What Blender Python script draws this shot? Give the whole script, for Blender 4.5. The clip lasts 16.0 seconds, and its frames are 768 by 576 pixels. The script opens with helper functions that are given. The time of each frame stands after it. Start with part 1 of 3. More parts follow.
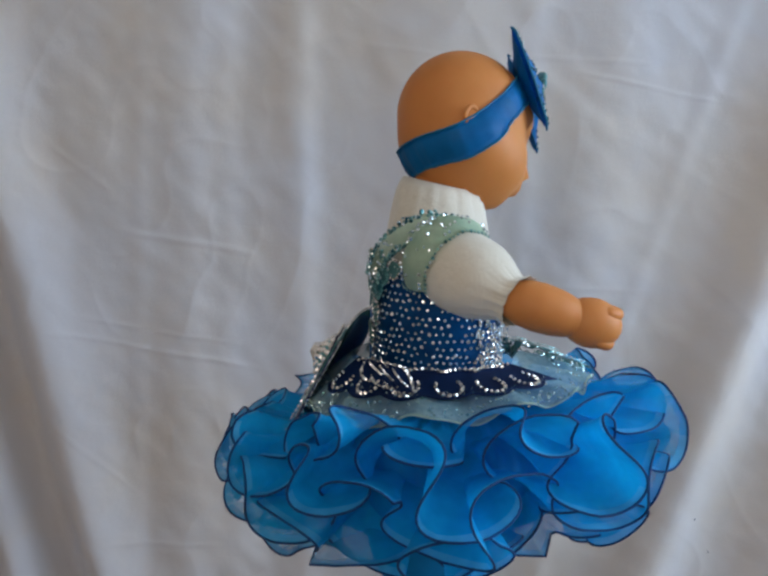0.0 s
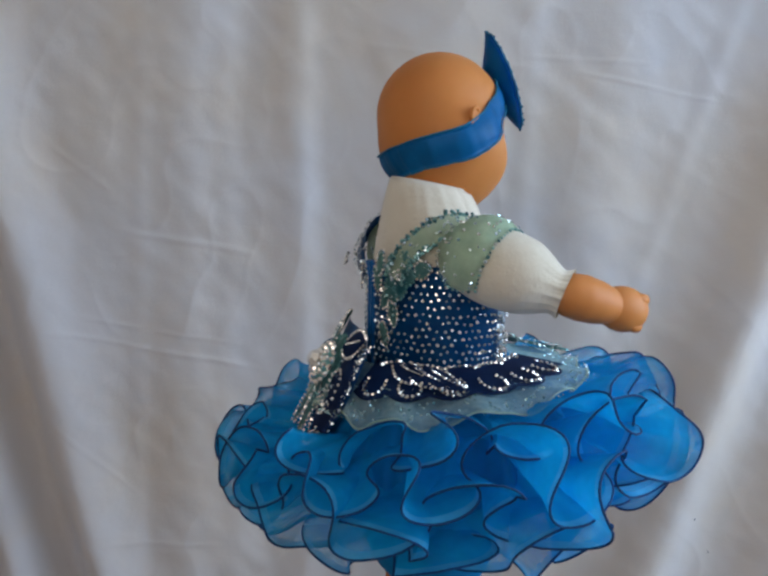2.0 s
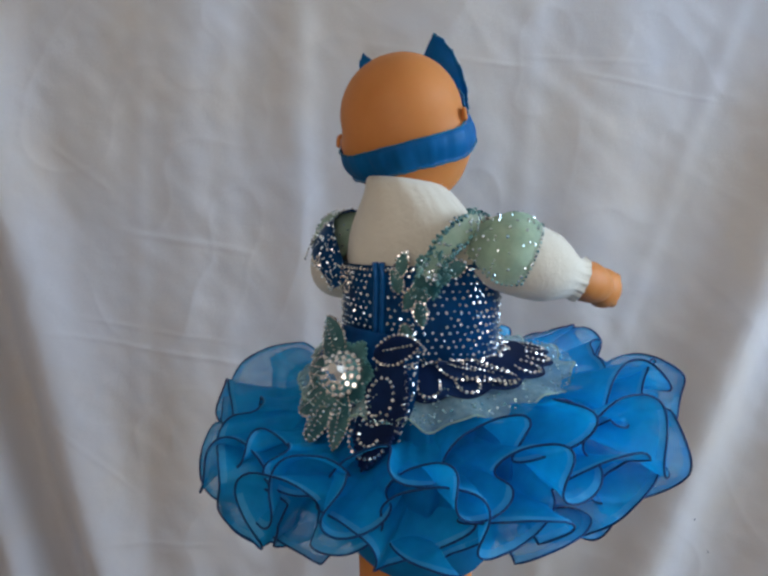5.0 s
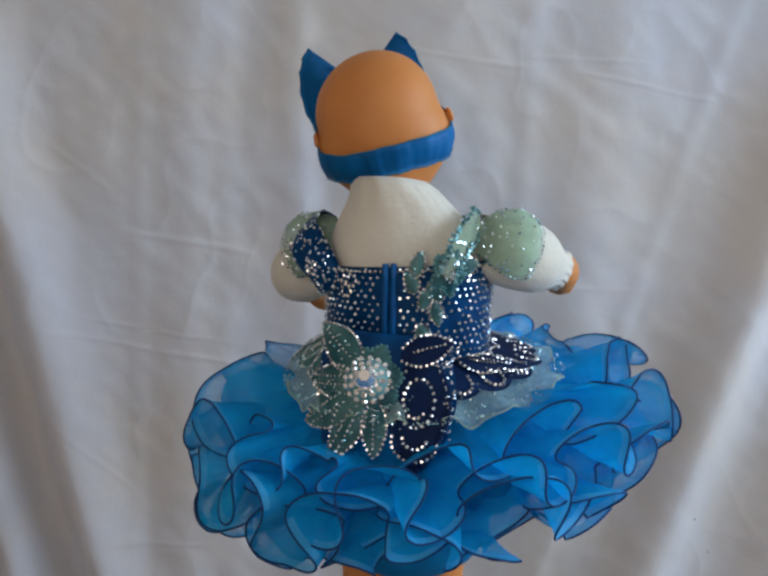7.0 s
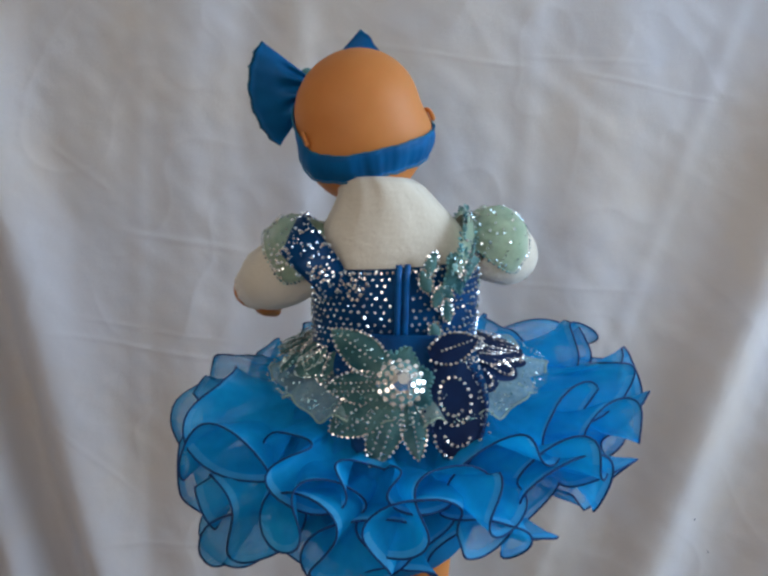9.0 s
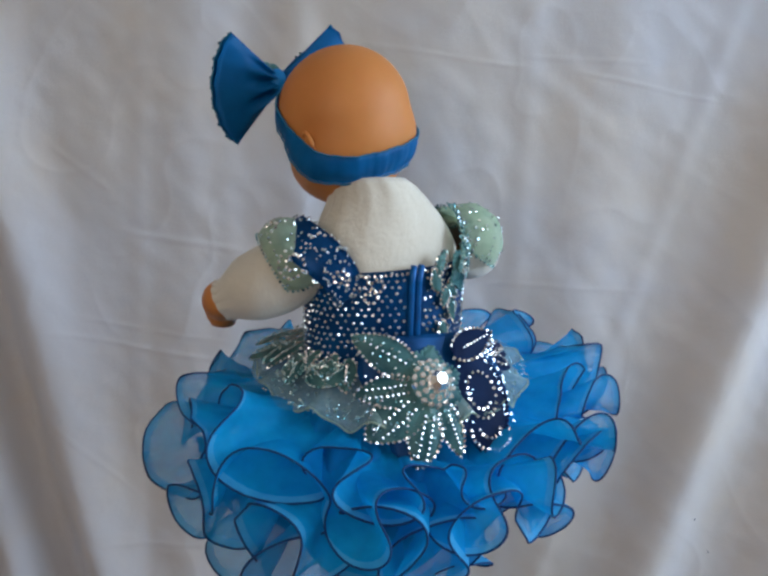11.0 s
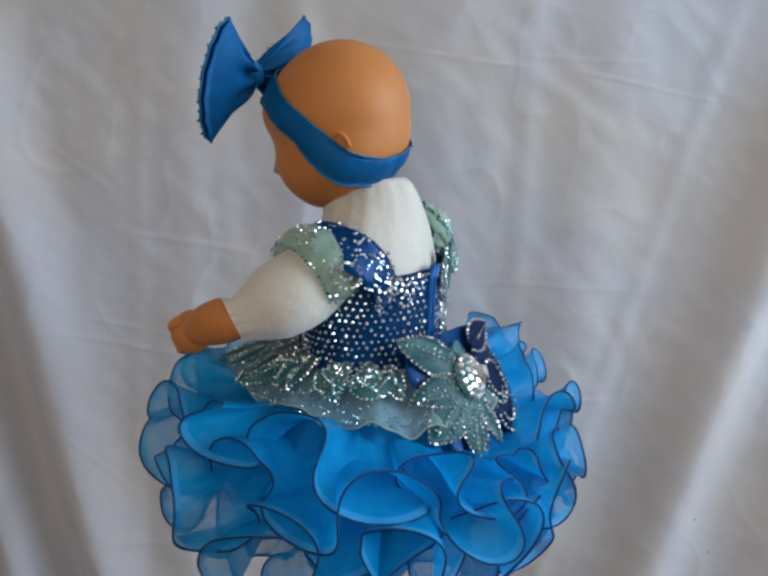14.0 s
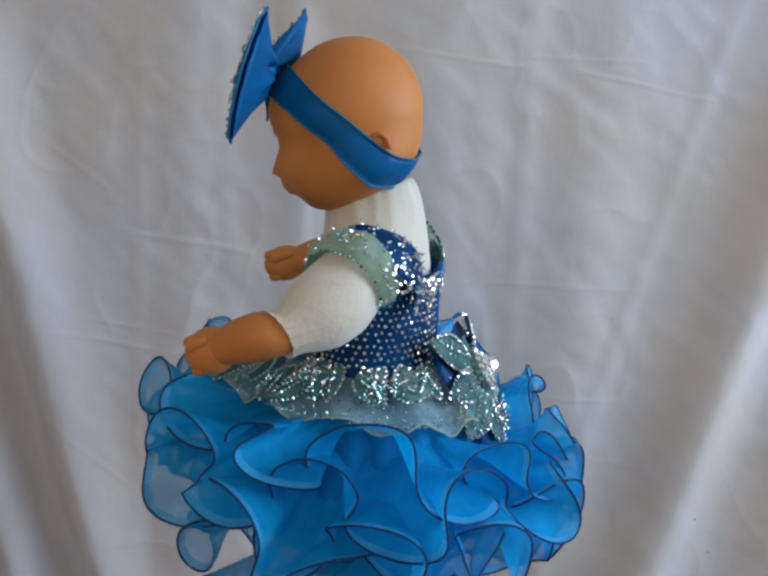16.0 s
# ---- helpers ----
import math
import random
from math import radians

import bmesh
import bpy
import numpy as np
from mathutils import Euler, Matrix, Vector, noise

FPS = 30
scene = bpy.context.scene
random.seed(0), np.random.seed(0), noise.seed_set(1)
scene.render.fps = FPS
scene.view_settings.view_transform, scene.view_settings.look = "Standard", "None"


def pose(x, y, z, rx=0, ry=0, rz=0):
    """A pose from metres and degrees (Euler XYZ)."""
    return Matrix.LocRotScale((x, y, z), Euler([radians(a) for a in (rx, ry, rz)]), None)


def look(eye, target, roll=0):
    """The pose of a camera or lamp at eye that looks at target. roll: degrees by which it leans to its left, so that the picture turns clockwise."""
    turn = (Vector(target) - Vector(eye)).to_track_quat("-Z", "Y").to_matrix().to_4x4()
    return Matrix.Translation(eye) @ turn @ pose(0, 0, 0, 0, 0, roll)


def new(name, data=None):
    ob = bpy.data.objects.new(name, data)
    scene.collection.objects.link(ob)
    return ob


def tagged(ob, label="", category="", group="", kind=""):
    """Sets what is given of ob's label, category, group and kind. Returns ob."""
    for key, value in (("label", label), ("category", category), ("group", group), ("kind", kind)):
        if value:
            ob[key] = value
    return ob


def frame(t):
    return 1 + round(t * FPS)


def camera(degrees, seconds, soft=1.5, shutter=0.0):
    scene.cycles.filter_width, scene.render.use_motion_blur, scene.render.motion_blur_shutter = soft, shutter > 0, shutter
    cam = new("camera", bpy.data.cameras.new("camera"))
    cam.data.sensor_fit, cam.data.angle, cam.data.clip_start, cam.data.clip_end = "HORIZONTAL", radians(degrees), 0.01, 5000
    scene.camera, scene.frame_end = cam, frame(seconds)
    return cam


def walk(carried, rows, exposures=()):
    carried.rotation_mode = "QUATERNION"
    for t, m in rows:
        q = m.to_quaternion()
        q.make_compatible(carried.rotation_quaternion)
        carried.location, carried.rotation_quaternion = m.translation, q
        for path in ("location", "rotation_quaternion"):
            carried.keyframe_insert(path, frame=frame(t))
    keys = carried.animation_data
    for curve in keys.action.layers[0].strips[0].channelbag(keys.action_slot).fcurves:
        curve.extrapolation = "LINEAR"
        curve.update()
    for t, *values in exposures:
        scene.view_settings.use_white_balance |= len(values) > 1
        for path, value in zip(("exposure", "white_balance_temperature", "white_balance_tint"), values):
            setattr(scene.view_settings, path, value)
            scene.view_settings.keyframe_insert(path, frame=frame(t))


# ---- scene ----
# A doll in a ruffled pageant dress turns slowly on a stand before a hung white sheet.
ZC = 1.35                      # height of the camera above the floor
RATE, START = 10.987, 2.457    # the turning stand, degrees per second and at the start
EYE = (0.0, -0.741, ZC)
cam = camera(49.66, 16.0, soft=2.8)
AIM = (-0.02574, 0.2451, ZC - 0.16416)
walk(cam, [(0.0, look(EYE, AIM, 1.68)), (16.0, look(EYE, AIM, 1.68))],
     exposures=[(0.0, 0.0), (16.0, 0.0)])

# ---- light ----
world = bpy.data.worlds.new("daylight")
scene.world = world
world.use_nodes = True
sky = world.node_tree.nodes.new("ShaderNodeTexSky")
sky.sky_type, sky.sun_disc = "NISHITA", False
sky.sun_elevation, sky.sun_rotation = radians(40), radians(60)
bg = world.node_tree.nodes["Background"]
bg.inputs["Strength"].default_value = 0.1
world.node_tree.links.new(sky.outputs[0], bg.inputs["Color"])


def soft_lamp(name, eye, target, sx, sy, watts, colour):
    d = bpy.data.lights.new(name, "AREA")
    d.shape, d.size, d.size_y, d.energy, d.color = "RECTANGLE", sx, sy, watts, colour
    ob = new(name, d)
    ob.matrix_world = look(eye, target)
    return ob


soft_lamp("window_light_east", (1.93, -0.35, 1.75), (0.0, -0.2, 1.15), 1.5, 1.2, 55, (0.61, 0.79, 1.0))
# added warm fill from behind the camera's left, not a known window
soft_lamp("fill_light_south", (-0.55, -2.12, 1.75), (-0.1, 0.2, 1.1), 1.3, 1.1, 12, (1.0, 0.87, 0.76))

# ---- materials ----


class Mat:
    """A small node graph builder on a Principled surface."""

    def __init__(self, name):
        self.m = bpy.data.materials.new(name)
        self.m.use_nodes = True
        self.t = self.m.node_tree
        self.p = self.t.nodes["Principled BSDF"]
        self.out = self.t.nodes["Material Output"]

    def node(self, kind, **values):
        n = self.t.nodes.new(kind)
        for k, v in values.items():
            n.inputs[k.replace("_", " ")].default_value = v
        return n

    def link(self, a, b):
        self.t.links.new(a, b)

    def set(self, **values):
        for k, v in values.items():
            self.p.inputs[k.replace("_", " ")].default_value = v
        return self

    def coords(self):
        return self.node("ShaderNodeTexCoord").outputs["Object"]

    def noise(self, scale, detail=4.0, rough=0.55, stretch=None):
        src = self.coords()
        if stretch:
            mp = self.node("ShaderNodeMapping")
            mp.inputs["Scale"].default_value = stretch
            self.link(src, mp.inputs["Vector"])
            src = mp.outputs["Vector"]
        n = self.node("ShaderNodeTexNoise", Scale=scale, Detail=detail, Roughness=rough)
        self.link(src, n.inputs["Vector"])
        return n.outputs["Fac"]

    def ramp(self, fac, a, b, lo=0.3, hi=0.7):
        r = self.node("ShaderNodeValToRGB")
        e = r.color_ramp.elements
        e[0].position, e[0].color = lo, (*a, 1)
        e[1].position, e[1].color = hi, (*b, 1)
        self.link(fac, r.inputs["Fac"])
        return r.outputs["Color"]

    def mix(self, fac, a, b):
        n = self.t.nodes.new("ShaderNodeMix")
        n.data_type = "RGBA"
        if isinstance(fac, float):
            n.inputs[0].default_value = fac
        else:
            self.link(fac, n.inputs[0])
        self.link(a, n.inputs[6])
        self.link(b, n.inputs[7])
        return n.outputs[2]

    def colour(self, a, b, scale=40.0, lo=0.3, hi=0.7, stretch=None):
        self.link(self.ramp(self.noise(scale, stretch=stretch), a, b, lo, hi), self.p.inputs["Base Color"])
        return self

    def bump(self, fac, strength=0.2, distance=0.001):
        b = self.node("ShaderNodeBump", Strength=strength, Distance=distance)
        self.link(fac, b.inputs["Height"])
        self.link(b.outputs["Normal"], self.p.inputs["Normal"])
        return self


def sheet_material():
    m = Mat("white_cotton_sheet").set(Roughness=0.9, Sheen_Weight=0.1)
    m.p.inputs["Specular IOR Level"].default_value = 0.15
    # warm and bluish blotches: the mixed room light painted into the white
    m.colour((0.88, 0.823, 0.775), (0.842, 0.838, 0.875), 4.0, 0.35, 0.65)
    m.bump(m.noise(55.0, 6.0, 0.6), 0.25, 0.002)
    return m.m


def skin_material():
    m = Mat("matt_vinyl_skin").set(Roughness=0.55, Subsurface_Weight=0.08, Subsurface_Scale=0.004)
    m.p.inputs["Specular IOR Level"].default_value = 0.3
    m.colour((0.48, 0.170, 0.040), (0.55, 0.205, 0.055), 22.0)
    m.bump(m.noise(260.0, 3.0), 0.06, 0.0006)
    return m.m


def white_cloth_material():
    m = Mat("white_knit_cloth").set(Roughness=0.9, Sheen_Weight=0.3)
    m.colour((0.54, 0.485, 0.395), (0.65, 0.595, 0.495), 14.0)
    m.bump(m.noise(70.0, 6.0, 0.68), 0.5, 0.003)
    return m.m


def satin_material(name, a, b, rough=0.4, metal=0.0):
    m = Mat(name).set(Roughness=rough, Metallic=metal)
    m.p.inputs["Specular IOR Level"].default_value = 0.3
    m.colour(a, b, 35.0)
    m.bump(m.noise(420.0, 3.0, 0.6), 0.12, 0.0005)
    return m.m


def sheer_material(name, a, b, clear, scale=45.0, rough=0.6):
    """Thin see-through cloth: part of it is the gaps between the threads."""
    m = Mat(name).set(Roughness=rough)
    m.p.inputs["Specular IOR Level"].default_value = 0.12
    col = m.ramp(m.noise(scale), a, b)
    m.link(col, m.p.inputs["Base Color"])
    tr = m.node("ShaderNodeBsdfTranslucent")
    m.link(col, tr.inputs["Color"])
    ms = m.node("ShaderNodeMixShader", Fac=0.4)
    m.link(m.p.outputs[0], ms.inputs[1])
    m.link(tr.outputs[0], ms.inputs[2])
    hole = m.node("ShaderNodeBsdfTransparent")
    gap = m.node("ShaderNodeMapRange")
    gap.inputs["To Min"].default_value, gap.inputs["To Max"].default_value = max(0.0, clear - 0.12), clear + 0.12
    m.link(m.noise(scale * 1.7), gap.inputs["Value"])
    mt = m.node("ShaderNodeMixShader")
    m.link(gap.outputs["Result"], mt.inputs["Fac"])
    m.link(ms.outputs[0], mt.inputs[1])
    m.link(hole.outputs[0], mt.inputs[2])
    m.link(mt.outputs[0], m.out.inputs["Surface"])
    return m.m


def gem_material(name, a, b, rough=0.12):
    m = Mat(name).set(Roughness=rough, Metallic=0.85)
    g = m.node("ShaderNodeNewGeometry")
    m.link(m.ramp(g.outputs["Random Per Island"], a, b, 0.0, 1.0), m.p.inputs["Base Color"])
    return m.m


def plain_material(name, a, b, scale=6.0, rough=0.8, stretch=None):
    m = Mat(name).set(Roughness=rough)
    m.colour(a, b, scale, stretch=stretch)
    m.bump(m.noise(scale * 12), 0.1, 0.002)
    return m.m


SHEET = sheet_material()
SKIN = skin_material()
LIPS = plain_material("faded_pink_paint", (0.60, 0.22, 0.13), (0.63, 0.25, 0.15), 60.0, 0.5)
WHITE = white_cloth_material()
BODICE = satin_material("royal_blue_satin", (0.0004, 0.052, 0.185), (0.001, 0.110, 0.34), 0.34, 0.2)
NAVY = satin_material("navy_velvet", (0.001, 0.014, 0.07), (0.002, 0.028, 0.12), 0.7)
RIBBON = satin_material("blue_satin_ribbon", (0.0003, 0.145, 0.40), (0.0008, 0.205, 0.54), 0.5)
RIBBON_EDGE = satin_material("teal_stitched_edge", (0.005, 0.10, 0.22), (0.01, 0.16, 0.28), 0.6)
ORGANZA = sheer_material("blue_organza", (0.0008, 0.345, 0.74), (0.006, 0.455, 0.86), 0.36)
# paler organza colour that stands in for light caught on the ruffle rims
RIM_LIGHT = sheer_material("pale_blue_organza_rim_light", (0.05, 0.45, 0.80), (0.11, 0.56, 0.88), 0.38)
LINING = sheer_material("blue_tulle_lining", (0.001, 0.22, 0.55), (0.002, 0.28, 0.64), 0.02)
CORD = satin_material("dark_blue_edge_cord", (0.0005, 0.026, 0.095), (0.001, 0.05, 0.16), 0.8)
LACE = sheer_material("seafoam_lace", (0.40, 0.63, 0.65), (0.64, 0.81, 0.78), 0.52, 160.0)
SEAFOAM = sheer_material("seafoam_net", (0.50, 0.66, 0.52), (0.62, 0.76, 0.60), 0.34, 90.0)
TEAL = satin_material("teal_sequin_cloth", (0.015, 0.12, 0.15), (0.16, 0.35, 0.33), 0.4)
GEM = gem_material("clear_rhinestone", (0.40, 0.54, 0.62), (0.90, 0.92, 0.92), 0.08)
SILVER = gem_material("silver_bead", (0.40, 0.40, 0.40), (0.92, 0.88, 0.82), 0.16)
SEQUIN = gem_material("aqua_sequin", (0.13, 0.36, 0.38), (0.62, 0.72, 0.68), 0.22)
TRIM = gem_material("teal_sequin_trim", (0.01, 0.08, 0.11), (0.24, 0.46, 0.44), 0.38)
WALL = plain_material("warm_cream_paint", (0.42, 0.36, 0.30), (0.46, 0.40, 0.34), 3.0, 0.85)
CEILING = plain_material("white_ceiling_paint", (0.76, 0.74, 0.70), (0.80, 0.78, 0.74), 3.0, 0.9)
FLOOR = plain_material("brown_wood_floor", (0.20, 0.11, 0.05), (0.30, 0.17, 0.08), 4.0, 0.5, (1.0, 8.0, 1.0))
STAND = plain_material("grey_painted_metal", (0.22, 0.22, 0.22), (0.26, 0.26, 0.26), 8.0, 0.5)

# ---- building helpers ----


def mesh_object(name, bm, mats, parent=None, label="", smooth=True):
    me = bpy.data.meshes.new(name)
    bm.to_mesh(me)
    bm.free()
    for m in (mats if isinstance(mats, (list, tuple)) else [mats]):
        me.materials.append(m)
    if smooth:
        me.polygons.foreach_set("use_smooth", [True] * len(me.polygons))
    ob = new(name, me)
    if parent:
        ob.parent = parent
    return tagged(ob, label)


def part(name, bm, material, parent, label="", smooth=True):
    return mesh_object(name, bm, material, parent, label, smooth)


def grid(bm, rows, close_u=False, close_v=False, mi=0):
    """Faces over rows of points."""
    vs = [[bm.verts.new(p) for p in row] for row in rows]
    n, k = len(vs), len(vs[0])
    for i in range(n if close_u else n - 1):
        for j in range(k if close_v else k - 1):
            a, b = vs[i], vs[(i + 1) % n]
            f = bm.faces.new((a[j], a[(j + 1) % k], b[(j + 1) % k], b[j]))
            f.material_index = mi
    return vs


def tube(bm, pts, radii, seg=16, mi=0, closed=False, caps=True):
    """A round tube along points."""
    pts = [Vector(p) for p in pts]
    n = len(pts)
    if isinstance(radii, (int, float)):
        radii = [radii] * n
    rows, side = [], None
    for i, p in enumerate(pts):
        a = pts[(i - 1) % n] if closed or i else p
        b = pts[(i + 1) % n] if closed or i < n - 1 else p
        d = (b - a).normalized()
        if side is None:
            side = d.orthogonal().normalized()
        side = (side - d * side.dot(d)).normalized()
        up = d.cross(side)
        rows.append([p + (side * math.cos(q) + up * math.sin(q)) * radii[i]
                     for q in (2 * math.pi * k / seg for k in range(seg))])
    vs = grid(bm, rows, closed, True, mi)
    if caps and not closed:
        for r in (vs[0], vs[-1]):
            bm.faces.new(r).material_index = mi


def ball(bm, c, radii, turn=None, seg=24, mi=0, shape=None):
    """An ellipsoid, or with shape(direction) a radial form."""
    rows = []
    c = Vector(c)
    for i in range(seg // 2 + 1):
        th = math.pi * min(max(i / (seg // 2), 0.004), 0.996)
        row = []
        for j in range(seg):
            ph = 2 * math.pi * j / seg
            d = Vector((math.sin(th) * math.cos(ph), math.sin(th) * math.sin(ph), math.cos(th)))
            v = d * shape(d) if shape else Vector((d.x * radii[0], d.y * radii[1], d.z * radii[2]))
            row.append(c + (turn @ v if turn else v))
        rows.append(row)
    vs = grid(bm, rows, False, True, mi)
    for r in (vs[0], vs[-1]):
        bm.faces.new(r).material_index = mi


def spline(pts, n, closed=False):
    """A smooth curve through points (Catmull-Rom), n steps a span."""
    pts = [Vector(p) for p in pts]
    k, out = len(pts), []
    for i in range(k if closed else k - 1):
        p0 = pts[(i - 1) % k] if closed or i else pts[0]
        p1, p2 = pts[i], pts[(i + 1) % k]
        p3 = pts[(i + 2) % k] if closed or i + 2 < k else pts[-1]
        for s in range(n):
            t = s / n
            out.append(0.5 * (2 * p1 + (p2 - p0) * t + (2 * p0 - 5 * p1 + 4 * p2 - p3) * t * t
                              + (3 * p1 - p0 - 3 * p2 + p3) * t ** 3))
    if not closed:
        out.append(pts[-1])
    return out


def gem(bm, p, n, r, sides=6):
    """A flat-backed cut stone: a table and a ring of facets."""
    n = n.normalized()
    a = n.orthogonal().normalized()
    b = n.cross(a)
    spin = random.random() * 6.28
    n = (n + a * random.uniform(-0.22, 0.22) + b * random.uniform(-0.22, 0.22)).normalized()
    low, top = [], []
    for k in range(sides):
        q = spin + 2 * math.pi * k / sides
        w = a * math.cos(q) + b * math.sin(q)
        low.append(bm.verts.new(p + w * r))
        top.append(bm.verts.new(p + w * r * 0.55 + n * r * 0.6))
    bm.faces.new(top)
    for k in range(sides):
        bm.faces.new((low[k], low[(k + 1) % sides], top[(k + 1) % sides], top[k]))


def smooth_noise(count, amp, rng):
    """Random values round a ring, as a function of the turn 0..1."""
    v = [rng.uniform(-amp, amp) for _ in range(count)]

    def f(u):
        x = (u % 1.0) * count
        i, t = int(x) % count, x - int(x)
        t = t * t * (3 - 2 * t)
        return v[i] * (1 - t) + v[(i + 1) % count] * t
    return f


# ---- the room ----
def box(bm, x0, x1, y0, y1, z0, z1):
    v = [bm.verts.new((x, y, z)) for x in (x0, x1) for y in (y0, y1) for z in (z0, z1)]
    for f in ((0, 1, 3, 2), (4, 6, 7, 5), (0, 4, 5, 1), (2, 3, 7, 6), (0, 2, 6, 4), (1, 5, 7, 3)):
        bm.faces.new([v[i] for i in f])


def setting(name, boxes, material, label, category):
    bm = bmesh.new()
    for b in boxes:
        box(bm, *b)
    return tagged(mesh_object(name, bm, material, smooth=False), label, category, kind="structure")


# unseen room: cream walls added to bounce warm light onto doll and sheet
X0, X1, Y0, Y1, H = -1.7, 2.0, -2.2, 1.0, 2.5
setting("floor", [(X0 - 0.1, X1 + 0.1, Y0 - 0.1, Y1 + 0.1, -0.1, 0.0)], FLOOR, "brown wooden floor of the room", "floor")
setting("ceiling", [(X0 - 0.1, X1 + 0.1, Y0 - 0.1, Y1 + 0.1, H, H + 0.1)], CEILING, "plain white ceiling of the room", "ceiling")
setting("wall_north", [(X0, X1, Y1, Y1 + 0.1, 0, H)], WALL, "plain cream wall behind the hung sheet", "wall")
setting("wall_west", [(X0 - 0.1, X0, Y0, Y1 + 0.1, 0, H)], WALL, "unseen cream side wall", "wall")
setting("wall_east", [(X1, X1 + 0.1, Y0, -1.2, 0, H), (X1, X1 + 0.1, 0.5, Y1 + 0.1, 0, H),
                      (X1, X1 + 0.1, -1.2, 0.5, 0, 1.05), (X1, X1 + 0.1, -1.2, 0.5, 2.3, H)],
        WALL, "unseen cream wall with a window-sized opening", "wall")
# unseen wall; its opening is made up to go with the added fill
setting("wall_south", [(X0 - 0.1, -1.25, Y0 - 0.1, Y0, 0, H), (0.15, X1 + 0.1, Y0 - 0.1, Y0, 0, H),
                       (-1.25, 0.15, Y0 - 0.1, Y0, 0, 1.1), (-1.25, 0.15, Y0 - 0.1, Y0, 2.3, H)],
        WALL, "unseen cream wall with a window-sized opening", "wall")


# ---- the hung sheet ----
def sheet_depth(x, z):
    """How far the sheet stands forward (towards -y), in metres; z from the camera's height."""
    y = 0.0
    s = (0.2 - z) / 0.87          # 0 at the top of the picture's sheet, 1 at its bottom
    for xa, xb, w, h in FOLDS:
        c = xa + (xb - xa) * s
        y += h * math.exp(-((x - c) / w) ** 2)
    y += 0.003 * math.sin(11 * x + 2.0 * z + 0.6) + 0.002 * math.sin(27 * x - 5 * z)
    v = Vector((x * 5.5, z * 2.4, 1.7))
    y += 0.005 * noise.noise(v) + 0.0022 * noise.noise(Vector((x * 12 + z * 6, z * 9, 4.2))) + 0.0013 * noise.noise(Vector((x * 30 + z * 14, z * 26, 9.1)))
    y += 0.0009 * (1 - min(1.0, 2.2 * abs(noise.noise(Vector((x * 5 + z * 4.5, z * 3.2 - x * 1.5, 2.6)))))) ** 3
    y += 0.0010 * (1 - min(1.0, 2.4 * abs(noise.noise(Vector((x * 9 - z * 3, z * 8 + x * 2, 7.9)))))) ** 3
    for xa, za, xb, zb, w, h in CREASES:
        t = (x - xa) / (xb - xa)
        if -0.3 < t < 1.3:
            fade = min(1.0, (t + 0.3) / 0.3, (1.3 - t) / 0.3)
            y += 0.32 * h * fade * math.exp(-((z - (za + (zb - za) * t) + 0.004 * noise.noise((x * 9, 3.3, 0))) / w) ** 2)
    return y


# broad hanging folds: place at the top and the bottom, half width, height
FOLDS = [(-0.655, -0.445, 0.055, 0.042), (-0.715, -0.507, 0.038, -0.042), (-0.785, -0.575, 0.045, 0.042), (-0.31, -0.33, 0.05, 0.010), (-0.17, -0.14, 0.03, 0.007),
         (0.02, 0.03, 0.08, 0.012), (0.28, 0.22, 0.06, 0.008), (0.60, 0.352, 0.054, 0.048), (0.74, 0.55, 0.055, 0.042),
         (-0.378, -0.40, 0.016, 0.0016), (-0.264, -0.25, 0.020, 0.0020), (-0.150, -0.138, 0.016, 0.0014), (0.165, 0.15, 0.016, 0.0018), (0.44, 0.20, 0.016, 0.0028),
         (-0.95, -0.90, 0.08, 0.05), (0.95, 0.85, 0.08, 0.05), (-1.10, -1.10, 0.08, 0.05), (1.12, 1.08, 0.08, 0.05)]
# flattened packing creases: from, to, half width, height
CREASES = [(-0.47, -0.285, -0.26, -0.318, 0.0035, 0.0025), (-0.44, -0.262, -0.28, -0.285, 0.003, 0.0015),
           (-0.38, -0.13, -0.25, -0.15, 0.005, 0.003), (-0.02, 0.138, 0.13, 0.120, 0.0026, 0.0020), (0.26, 0.108, 0.40, 0.084, 0.0024, 0.0024),
           (-0.50, -0.02, -0.44, -0.06, 0.006, 0.002), (-0.50, -0.42, -0.42, -0.50, 0.005, 0.002), (-0.42, -0.60, -0.30, -0.605, 0.004, 0.0016), (0.18, 0.13, 0.30, 0.128, 0.003, 0.0015),
           (0.12, -0.35, 0.28, -0.355, 0.003, 0.0018), (0.10, -0.185, 0.30, -0.19, 0.003, 0.0015)]


